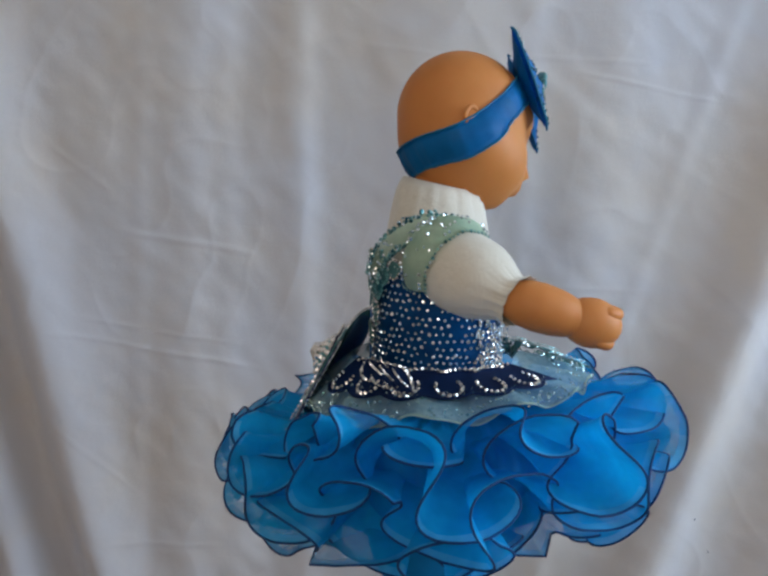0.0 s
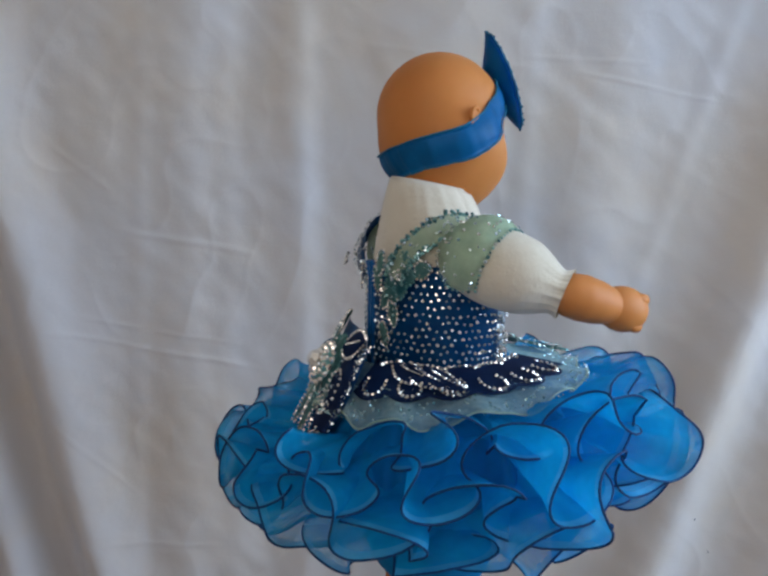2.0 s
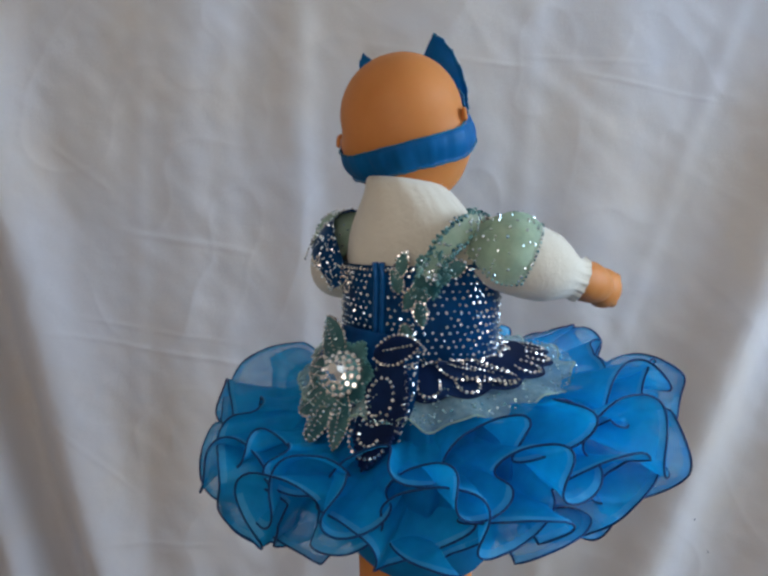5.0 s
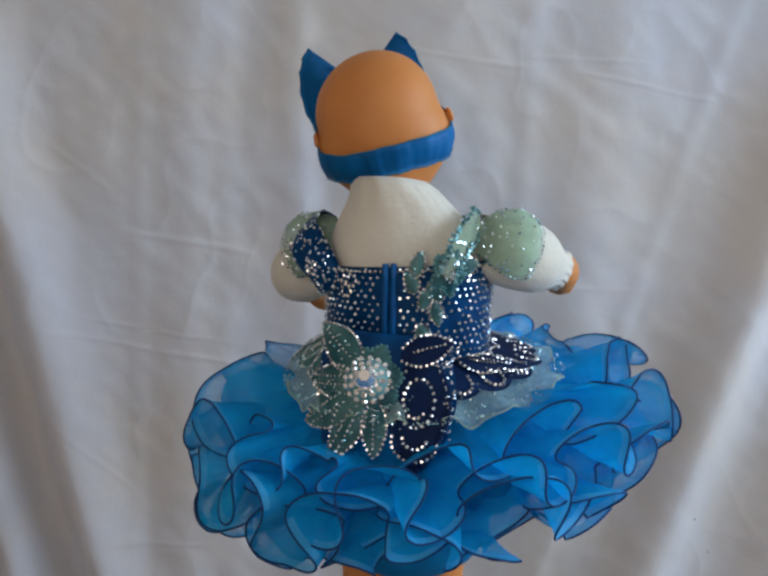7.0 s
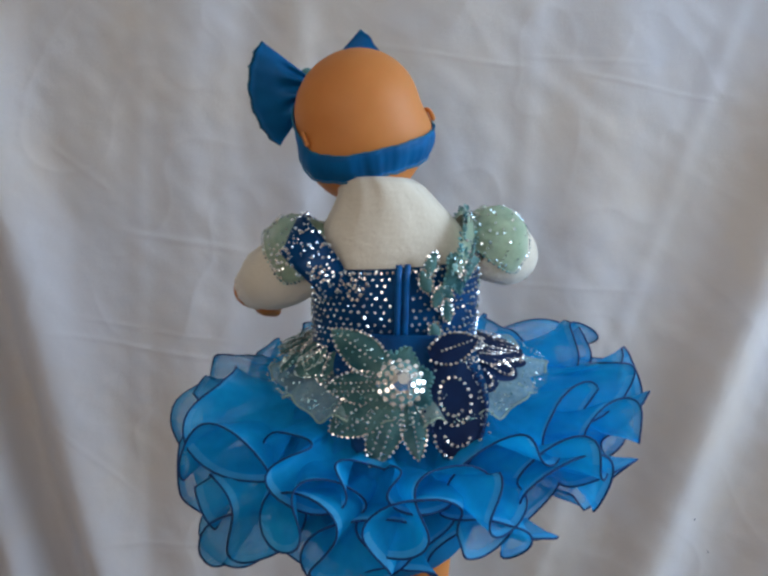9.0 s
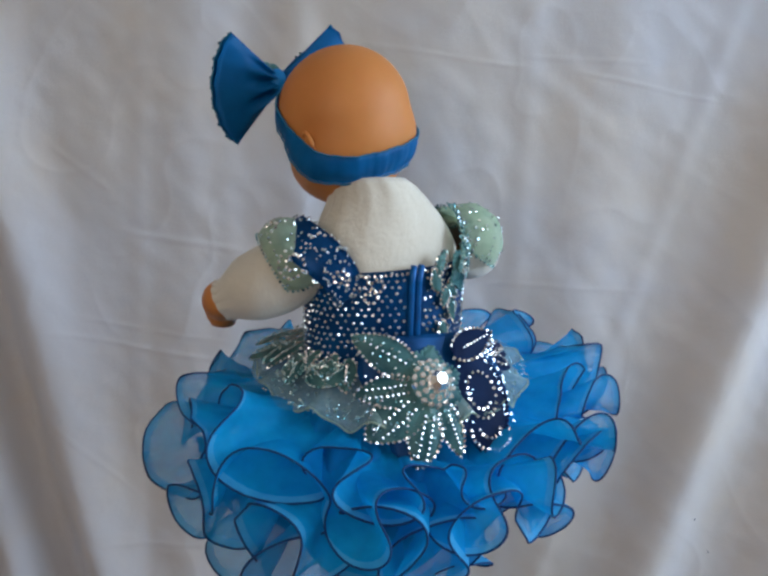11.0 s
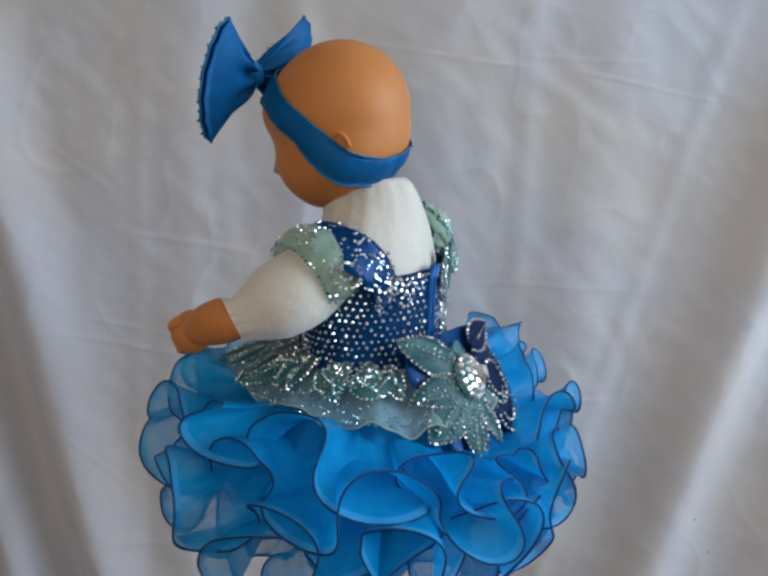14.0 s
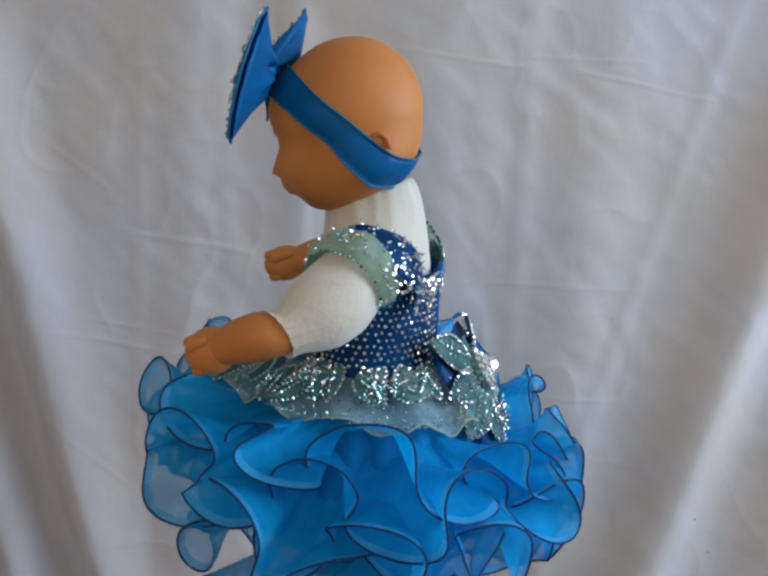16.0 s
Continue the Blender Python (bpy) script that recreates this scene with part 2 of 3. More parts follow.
def hung_sheet():
    bm = bmesh.new()
    xs = np.concatenate([np.linspace(-1.25, -0.66, 60), np.linspace(-0.655, 0.62, 500), np.linspace(0.63, 1.25, 60)])
    zs = np.concatenate([np.linspace(-1.345, -0.70, 60), np.linspace(-0.695, 0.27, 400), np.linspace(0.28, 0.95, 50)])
    grid(bm, [[(x, 0.45 - sheet_depth(x, z), ZC + z) for x in xs] for z in zs])
    bmesh.ops.solidify(bm, geom=bm.faces[:], thickness=-0.0015)
    ob = mesh_object("hung_sheet", bm, SHEET)
    for x, z, r in ((0.437, -0.524, 0.0013), (0.470, -0.585, 0.0011)):       # two dark specks
        bm = bmesh.new()
        ball(bm, (x, 0.45 - sheet_depth(x, z), ZC + z), (r, 0.0006, r * 1.3), None, 10)
        part("speck", bm, NAVY, ob, "tiny dark speck on the cloth")
    return tagged(ob, "white cotton sheet hung in soft creased folds as a backdrop", "sheet")


hung_sheet()


# ---- the turning stand ----
def stand():
    root = tagged(new("turning_stand"), "plain grey metal display stand under the doll", "stand")
    bm = bmesh.new()
    tube(bm, [(0, 0, 0.0), (0, 0, 0.015), (0, 0, 0.02)], [0.16, 0.16, 0.15], 40)
    part("foot", bm, STAND, root)
    bm = bmesh.new()
    tube(bm, [(0, 0, 0.02), (0, 0, ZC - 0.485)], [0.03, 0.025], 24)
    part("post", bm, STAND, root)
    bm = bmesh.new()
    tube(bm, [(0, 0, ZC - 0.485), (0, 0, ZC - 0.472), (0, 0, ZC - 0.47)], [0.09, 0.09, 0.087], 40)
    part("plate", bm, STAND, root)


stand()

# ---- the doll: all that turns is built round the stand's axis, z from the camera's height ----
HC = Vector((0.0475, 0.0395, 0.033))
_f = Vector((0.94, 0.18, -0.27)).normalized()
_l = Vector((-0.24, 0.934, -0.257))
_l = (_l - _f * _l.dot(_f)).normalized()
HEAD = Matrix((_f, _l, _f.cross(_l))).transposed()


def head_shape(d):
    """Distance from the head's centre to its surface: x forward, y left, z up."""
    side = 0.0595 - 0.0035 * max(0.0, -d.y)
    r1 = 1 / math.sqrt((d.x / (0.0605 if d.x > 0 else 0.0605 + 0.0018 * d.x)) ** 2 + (d.y / side) ** 2 + (d.z / 0.0575) ** 2)

    def shell(a, b):
        A = sum((d[i] / b[i]) ** 2 for i in range(3))
        B = sum(-2 * d[i] * a[i] / b[i] ** 2 for i in range(3))
        C = sum((a[i] / b[i]) ** 2 for i in range(3)) - 1
        return (-B + math.sqrt(B * B - 4 * A * C)) / (2 * A)

    def join(p, q, k):
        h = max(k - abs(p - q), 0) / k
        return max(p, q) + h * h * k * 0.25
    face = shell((0.0185, 0.0, -0.032), (0.050, 0.049, 0.050))
    jaw = shell((0.003, 0.0, -0.029), (0.052, 0.063, 0.042))
    r = join(join(r1, face, 0.006), jaw, 0.012)

    def bump(x, y, z, s, amt):
        v = Vector((x, y, z)).normalized()
        return amt * math.exp(-(d - v).length_squared / (2 * s * s))
    r += bump(0.96, 0, 0.20, 0.32, 0.0095) + bump(0.92, 0, -0.41, 0.055, 0.0100) + bump(0.82, 0, -0.57, 0.07, 0.006)
    r += bump(0.58, 0, -0.80, 0.13, 0.004) + bump(0.76, 0, -0.65, 0.04, 0.003) - bump(0.70, 0, -0.71, 0.05, 0.003) - bump(0.93, 0, -0.22, 0.10, 0.003)
    for s in (-1, 1):
        r += bump(0.70, s * 0.42, -0.58, 0.2, 0.003) - bump(0.92, s * 0.30, -0.20, 0.10, 0.004)
        r += bump(0.91, s * 0.30, -0.24, 0.05, 0.0015)
    return r


def on_head(d, lift=0.0):
    d = d.normalized()
    return HC + HEAD @ (d * (head_shape(d) + lift))


def arm(bm, shoulder, mid, cuff, elbow, wrist, fist, fist_turn):
    """A puffed white sleeve, a vinyl forearm and a closed hand."""
    s = spline([shoulder, mid, cuff], 8)
    n = len(s)
    rad = [0.026 + 0.0068 * math.sin(math.pi * min(1, i / (n - 1) * 1.1)) - 0.008 * max(0, i / (n - 1) - 0.7) / 0.3 for i in range(n)]
    d = (Vector(cuff) - Vector(mid)).normalized()
    side = d.orthogonal().normalized()
    up = d.cross(side)
    rows = []
    g = (Vector(elbow) - Vector(cuff)).normalized()
    s = s + [Vector(cuff) + g * 0.004, Vector(cuff) + g * 0.008]       # the elastic, then a small frill
    rad = rad + [0.0188, 0.0207]
    for i, c in enumerate(s):
        k = max(0.0, i / (n - 1) - 0.72) / 0.30
        rows.append([c + (side * math.cos(q) + up * math.sin(q)) * rad[i] * (1 + 0.034 * min(1.0, k) ** 2 * (math.sin(13 * q + 2 * math.sin(2 * q)) + 0.5 * math.sin(29 * q))
                                                                              + 0.02 * math.sin(3 * q + i * 0.5)) for q in (2 * math.pi * j / 96 for j in range(96))])
    grid(bm, rows, False, True, 1)
    w = Vector(wrist) + (Vector(fist) - Vector(wrist)) * 0.45
    p = spline([Vector(cuff) - d * 0.012, cuff, elbow, wrist, w], 8)
    m = len(p)
    t = [4 * i / (m - 1) for i in range(m)]
    size = [(0.0, 0.0100), (1.0, 0.0140), (1.5, 0.0176), (2.0, 0.0190), (2.5, 0.0180), (3.0, 0.0152), (4.0, 0.0128)]

    def girth(x):
        for (x0, r0), (x1, r1) in zip(size, size[1:]):
            if x <= x1 + 1e-6:
                return r0 + (r1 - r0) * (x - x0) / (x1 - x0)
        return size[-1][1]
    tube(bm, p, [girth(x) for x in t], 24, 0)
    f = Vector(fist)
    d = (f - Vector(wrist)).normalized()
    u = Vector((0, 0, 1))
    u = (u - d * u.dot(d)).normalized()
    u = Matrix.Rotation(radians(fist_turn), 3, d) @ u
    s = u.cross(d)
    turn = Matrix((d, s, u)).transposed()
    ball(bm, f - d * 0.001, (0.0235, 0.0170, 0.0190), turn, 24, 0)
    for k in range(4):                       # curled fingers
        o = f + d * (0.0105 - 0.0012 * abs(k - 1.5)) + u * (0.0114 - 0.0076 * k)
        tube(bm, spline([o - s * 0.010 - d * 0.006, o - s * 0.004 + d * 0.0055, o + s * 0.005 + d * 0.0045, o + s * 0.009 - d * 0.006], 5),
             [0.0020, 0.0040, 0.0048] + [0.0051] * 10 + [0.0046, 0.0036, 0.0016], 12, 0)
    o = f + s * 0.0105 + u * 0.008
    tube(bm, spline([o - d * 0.012, o + d * 0.002 + s * 0.003, o + d * 0.011 - u * 0.003], 5), [0.0030, 0.0048] + [0.0054] * 6 + [0.0046, 0.0034, 0.0014], 12, 0)


def doll():
    bm = bmesh.new()
    ball(bm, HC, None, HEAD, 72, 0, head_shape)
    for s in (-1, 1):                        # ears
        e = on_head(Vector((-0.13, s, -0.36 + 0.04 * s)), -0.001)
        arc = [e + HEAD @ Vector((0.0062 * math.cos(q) - 0.001, s * (0.0008 - 0.0020 * math.cos(q)), 0.0105 * math.sin(q)))
               for q in (radians(-15 + 210 * k / 20) for k in range(21))]
        tube(bm, arc, [0.0009] + [0.0021] * 19 + [0.0009], 10, 0)
        ball(bm, e, (0.0066, 0.0018, 0.0095), HEAD, 16, 0)
    # neck, torso with its gathered collar
    tube(bm, [(0.030, 0.030, -0.045), (0.034, 0.032, -0.02), (0.04, 0.035, 0.0)], [0.027, 0.028, 0.034], 24, 0)
    rows = []
    prof = [(-0.215, 0.052, 0.068), (-0.17, 0.052, 0.070), (-0.13, 0.050, 0.072), (-0.10, 0.049, 0.074), (-0.083, 0.047, 0.071),
            (-0.070, 0.045, 0.065), (-0.060, 0.0435, 0.058), (-0.050, 0.042, 0.050), (-0.041, 0.040, 0.044), (-0.034, 0.0375, 0.040), (-0.029, 0.034, 0.036)]
    for i, (z, rx, ry) in enumerate(prof):
        k = i / (len(prof) - 1)
        row = []
        for j in range(96):
            q = 2 * math.pi * j / 96
            g = 1 + (0.034 * math.sin(17 * q + 2 * math.sin(3 * q)) + 0.018 * math.sin(31 * q + math.sin(2 * q))) * max(0, k - 0.35) * 1.2
            g = 1 + (g - 1) * (0.30 + 0.70 * max(0.0, math.cos(q))) + 0.05 * k * noise.noise((3.5 * math.cos(q), 3.5 * math.sin(q), 2.2 + z * 30))
            row.append((0.026 + 0.004 * k + rx * g * math.cos(q), 0.002 + 0.022 * k ** 2 + ry * g * math.sin(q), z - 0.006 * k * math.cos(q)))
        rows.append(row)
    vs = grid(bm, rows, False, True, 1)
    bm.faces.new(vs[0]).material_index = 1
    bm.faces.new(vs[-1]).material_index = 1
    arm(bm, (0.018, -0.062, -0.080), (0.042, -0.100, -0.093), (0.073, -0.130, -0.107), (0.093, -0.135, -0.112), (0.118, -0.136, -0.119), (0.1345, -0.136, -0.123), 0)
    arm(bm, (0.030, 0.068, -0.090), (0.050, 0.108, -0.116), (0.084, 0.137, -0.138), (0.105, 0.134, -0.142), (0.131, 0.125, -0.152), (0.147, 0.118, -0.159), 0)
    for s in (-1, 1):                        # legs and feet
        y = s * 0.036
        tube(bm, spline([(0.025, y, -0.24), (0.03, y, -0.33), (0.032, y, -0.40), (0.030, y, -0.455)], 6), [0.034 - 0.0007 * i for i in range(19)], 20, 0)
        ball(bm, (0.040, y, -0.4555), (0.036, 0.02, 0.0145), None, 20, 0)
    lip = Vector((0.79, 0.0, -0.615)).normalized()
    for f in bm.faces:
        d = HEAD.transposed() @ (f.calc_center_median() - HC)
        if f.material_index == 0 and d.length < 0.075:
            d = d.normalized() - lip
            if (d.y / 0.15) ** 2 + (d.z / 0.05) ** 2 < 1 and d.length < 0.2:
                f.material_index = 2
    ob = mesh_object("baby_doll", bm, [SKIN, WHITE, LIPS])
    return tagged(ob, "bald tan vinyl baby doll with a soft white cloth body", "doll")


DOLL = doll()


# ---- headband and bow ----
def headband():
    root = tagged(new("headband"), "wide blue satin headband with a large bow", "headband")
    # middle line round the head as directions: front, right, under the right ear, nape, under the left ear, left
    way = [(0.82, 0.04, 0.58), (0.64, -0.62, 0.42), (0.32, -0.86, -0.08), (-0.09, -0.82, -0.56), (-0.46, -0.42, -0.76), (-0.56, 0.06, -0.82),
           (-0.44, 0.46, -0.77), (-0.05, 0.87, -0.49), (0.36, 0.87, 0.03), (0.76, 0.36, 0.52)]
    c = [v.normalized() for v in spline([Vector(w).normalized() for w in way], 12, True)]
    n = len(c)

    def strip(lo, hi, lift, steps):
        rows = []
        for i in range(n):
            d = (c[(i + 1) % n] - c[i - 1]).normalized()
            b = c[i].cross(d).normalized()
            wave = 0.0006 * math.sin(i * 0.7) + 0.0004 * math.sin(i * 1.9)
            rows.append([on_head(c[i] + b * (lo + (hi - lo) * k / steps), lift + wave + 0.0012 * math.sin(math.pi * k / steps)) for k in range(steps + 1)])
        return rows
    bm = bmesh.new()
    grid(bm, strip(-0.200, 0.200, 0.0014, 6), True)
    bmesh.ops.solidify(bm, geom=bm.faces[:], thickness=-0.0015)
    band = part("band", bm, RIBBON, root)
    for e in (-0.21, 0.21):
        bm = bmesh.new()
        tube(bm, [r[0] for r in strip(e * 0.97, e * 0.97, 0.0024, 1)], 0.0009, 6, closed=True)
        part("stitched_edge", bm, RIBBON_EDGE, band, "teal stitched hem")
    # the bow
    knot = Vector((0.1135, 0.074, 0.060))
    fwd = (HEAD @ Vector((0.85, 0.05, 0.5))).normalized()
    bow = tagged(new("bow"), "large pleated blue satin bow edged with stones")
    bow.parent = root
    wings = [(Vector((0.1015, 0.125, 0.0975)), Vector((0.133, 0.107, 0.002))), (Vector((0.0895, 0.036, 0.111)), Vector((0.1235, 0.020, 0.022)))]
    for top, bottom in wings:
        top, bottom = knot + (top - knot) * 1.09, knot + (bottom - knot) * 1.07
        for layer in (0, 1):
            bm = bmesh.new()
            rows, edge = [], []
            for i in range(15):
                s = i / 14
                row = []
                for j in range(33):
                    k = j / 32
                    e = top.lerp(bottom, k)
                    out = (e - knot).normalized()
                    e = e + out * (0.019 * math.sin(math.pi * k) - 0.0018 * abs(math.sin(7 * math.pi * k)))
                    e = e - (e - knot) * 0.06 * (2 * abs(k - 0.5)) ** 8
                    meet = min(1.0, 9 * k * (1 - k))
                    p0 = knot + (top - bottom).normalized() * (0.010 * (0.5 - k))
                    p = p0.lerp(e, s ** 0.9)
                    pleat = math.sin(k * math.pi * 8 + layer) * 0.0060 * (1 - s * 0.7) * math.sin(math.pi * min(1, s * 1.3 + 0.12))
                    puff = 0.009 * math.sin(math.pi * s) * math.sin(math.pi * k)
                    p = p + fwd * ((puff + pleat * meet + 0.002 * meet) * (1 if layer == 0 else -1))
                    row.append(p)
                    if i == 14:
                        edge.append(p)
                rows.append(row)
            grid(bm, rows)
            bmesh.ops.solidify(bm, geom=bm.faces[:], thickness=0.0008)
            wing = part("bow_loop", bm, RIBBON, bow)
            if layer == 0:
                bm = bmesh.new()
                tube(bm, edge, 0.0011, 6)
                part("stitched_edge", bm, RIBBON_EDGE, wing, "dark teal stitched edge")
                bm = bmesh.new()
                for i in range(1, 30, 2):
                    gem(bm, edge[i] + fwd * 0.0015, fwd + Vector((random.uniform(-.3, .3), random.uniform(-.3, .3), 0)), 0.0016)
                for i in range(40):
                    r = random.randrange(4, 14)
                    p = rows[r][random.randrange(2, 31)]
                    gem(bm, p + fwd * 0.0012, fwd, 0.0014)
                part("bow_stone", bm, SEQUIN, wing, "clear rhinestones", smooth=False)
    bm = bmesh.new()
    ball(bm, knot + fwd * 0.002, (0.010, 0.010, 0.012), HEAD, 20)
    part("knot", bm, RIBBON, bow)
    bm = bmesh.new()
    for k in range(8):
        q = 2 * math.pi * k / 8
        c0 = knot + fwd * 0.012 + HEAD @ Vector((0, 0.010 * math.cos(q), 0.010 * math.sin(q)))
        ball(bm, c0, (0.004, 0.007, 0.007), HEAD, 10)
    part("rosette", bm, TEAL, bow, "teal fabric rosette")
    bm = bmesh.new()
    t = knot - fwd * 0.004 + Vector((0.002, -0.03, -0.03))
    grid(bm, [[knot + Vector((0, -0.008, -0.004)) * k + Vector((0.0, 0, 0.007 * w)) for w in (-1, 0, 1)] for k in (0, 1)] +
         [[t + Vector((0.004 * k, -0.012 * k, -0.016 * k)) + Vector((0, 0.006 * w, 0.006 * w)) for w in (-1, 0, 1)] for k in (0, 0.5, 1)])
    bmesh.ops.solidify(bm, geom=bm.faces[:], thickness=0.001)
    part("ribbon_tail", bm, RIBBON, bow)
    return root


HEADBAND = headband()

# ---- the dress ----
DRESS = tagged(new("pageant_dress"), "blue ruffled organza pageant dress with beaded bodice", "dress")
CX, CY = 0.027, -0.002         # middle of the waist


def ring_point(phi, r, z):
    return Vector((CX + r * math.cos(phi), CY + r * math.sin(phi), z))


def dip(phi):
    """It is pressed down at the back, under the panel."""
    a = (phi - radians(172) + math.pi) % (2 * math.pi) - math.pi
    return math.exp(-(a / 0.85) ** 2)


def bodice_point(phi, k, lift=0.0):
    """k: 0 at the waist, 1 at the top edge."""
    z = -0.196 + 0.096 * k + (0.006 * k * math.sin(phi))*-1
    rx, ry = 0.0575 + 0.001 * k + lift, 0.0765 + 0.002 * k + lift
    return Vector((CX + 0.003 + rx * math.cos(phi), CY + 0.005 + ry * math.sin(phi), z))


def bodice():
    bm = bmesh.new()
    rows = [[bodice_point(2 * math.pi * j / 96, k / 10, 0.0012 * math.sin(6 * math.pi * j / 48) * 0.4) for j in range(96)] for k in range(11)]
    grid(bm, rows, False, True)
    bmesh.ops.solidify(bm, geom=bm.faces[:], thickness=-0.002)
    b = part("bodice", bm, BODICE, DRESS, "royal blue satin bodice set with stones")
    bm = bmesh.new()
    zip_phi = radians(176)
    for s in (-1, 1):
        tube(bm, [bodice_point(zip_phi + s * 0.045, k / 8 * (1.03 if k == 8 else 1), 0.0004 + (0.003 if k == 8 else 0)) for k in range(9)], 0.0029, 10)
    part("zip", bm, BODICE, b, "concealed blue zip")
    bm = bmesh.new()
    rng = random.Random(4)
    for row in range(16):
        for c in range(62):
            phi = 2 * math.pi * (c + 0.5 * (row % 2)) / 62
            if abs((phi - zip_phi + math.pi) % (2 * math.pi) - math.pi) < 0.11 or rng.random() < 0.1:
                continue
            k = (row + 0.5) / 16 + rng.uniform(-0.012, 0.012)
            p = bodice_point(phi + rng.uniform(-0.014, 0.014), k, 0.001)
            gem(bm, p, Vector((math.cos(phi), math.sin(phi), 0.1)), rng.uniform(0.0013, 0.0021))
    for _ in range(170):                     # crowded at the right front
        phi, k = radians(rng.gauss(322, 14)), abs(rng.gauss(0.0, 0.3))
        if k < 0.95:
            gem(bm, bodice_point(phi, k, 0.0015), Vector((math.cos(phi), math.sin(phi), 0.1)), rng.uniform(0.0016, 0.0024))
    tagged(part("bodice_stone", bm, GEM, b, "clear rhinestones in rows", smooth=False), kind="stuff")


bodice()

# skirt: lining, then tiers of ruffles whose stiff corded edges wind in loops
TIERS = [  # attach radius and height, way the edge faces (degrees above level), puff, waves, squash, drop at the back, seed
    (0.088, -0.213, 50, 0.054, 11, 0.40, 0.036, 11),
    (0.102, -0.230, 18, 0.058, 12, 0.47, 0.024, 23),
    (0.106, -0.248, -14, 0.057, 12, 0.47, 0.010, 37),
    (0.100, -0.264, -48, 0.054, 10, 0.46, 0.0, 64),
    (0.086, -0.284, -80, 0.064, 9, 0.42, 0.0, 71)]
PUFF_R, PUFF_Z = 0.146, -0.252  # middle of the puffed roll that the ruffles make
SX, SY = 0.036, -0.0135        # middle of the skirt's hem


def skirt_point(phi, r, z, drop):
    """The skirt is a slanting oval, lower at the back."""
    k = max(0.0, (r - 0.068) / 0.14)
    r = r * (1 - k * (0.045 * math.cos(2 * phi) + 0.02 * math.sin(2 * phi) - 0.03 * math.cos(phi + radians(45))))
    a = (phi + radians(26) + math.pi) % (2 * math.pi) - math.pi
    r *= 1 - 0.09 * min(1.0, k) * math.exp(-(a / radians(55)) ** 2)
    z -= 0.018 * max(0.0, math.sin(phi)) * min(1.0, max(0.0, (-0.262 - z) / 0.04))
    p = ring_point(phi, r, z + 0.024 * math.cos(phi + radians(60)) * k - drop * dip(phi))
    return p + Vector((SX - CX, SY - CY, 0)) * min(1.0, k)


def lining():
    bm = bmesh.new()
    prof = [(0.060, -0.192, 0), (0.082, -0.200, 0.01), (0.100, -0.208, 0.024), (0.122, -0.226, 0.024), (0.136, -0.242, 0.018), (0.142, -0.262, 0.01),
            (0.138, -0.283, 0), (0.126, -0.300, 0), (0.110, -0.314, 0), (0.09, -0.326, 0), (0.06, -0.334, 0), (0.03, -0.336, 0)]
    rows = []
    for r, z, drop in prof:
        row = []
        for j in range(240):
            phi = 2 * math.pi * j / 240
            g = 1 + (0.030 * math.sin(23 * phi + 1.5 * math.sin(3 * phi)) + 0.015 * math.sin(41 * phi + math.sin(5 * phi))) * min(1.0, (r - 0.03) / 0.07)
            row.append(skirt_point(phi, r * g, z, drop))
        rows.append(row)
    grid(bm, rows, False, True)
    part("skirt_lining", bm, LINING, DRESS, "gathered blue tulle underskirt")
    bm = bmesh.new()
    ball(bm, (0.030, 0.0, -0.345), (0.060, 0.086, 0.070), None, 28)
    part("gathered_underpant", bm, LINING, DRESS, "blue gathered cloth under the skirt")


lining()


def wound_edge(waves, rng):
    """A winding line of round loops, up and down by turns: along 0..1, height in wave lengths, which loop."""
    n = waves * 2
    bend = [radians(rng.uniform(92, 118)) for _ in range(n)]
    size = [rng.uniform(0.72, 1.3) for _ in range(n)]
    x = y = 0.0
    pts, m = [], 22
    for j in range(n):
        for i in range(m):
            t = (i + 0.5) / m
            a = (bend[j] * (1 - t) + bend[(j + 1) % n] * t) * math.cos(math.pi * t) * (1 if j % 2 == 0 else -1)
            pts.append((x, y, j + t))
            x += math.cos(a) * size[j] / m
            y += math.sin(a) * size[j] / m
    k = len(pts)
    pts = [(px / x, (py - y * i / k) * waves / x, w) for i, (px, py, w) in enumerate(pts)]
    run = m * 2                                         # level each stretch on its own middle
    ys = [p[1] for p in pts]
    mid = [sum(ys[(i + d) % k] for d in range(-run, run)) / (2 * run) for i in range(k)]
    return [(p[0], p[1] - mid[i], p[2]) for i, p in enumerate(pts)]


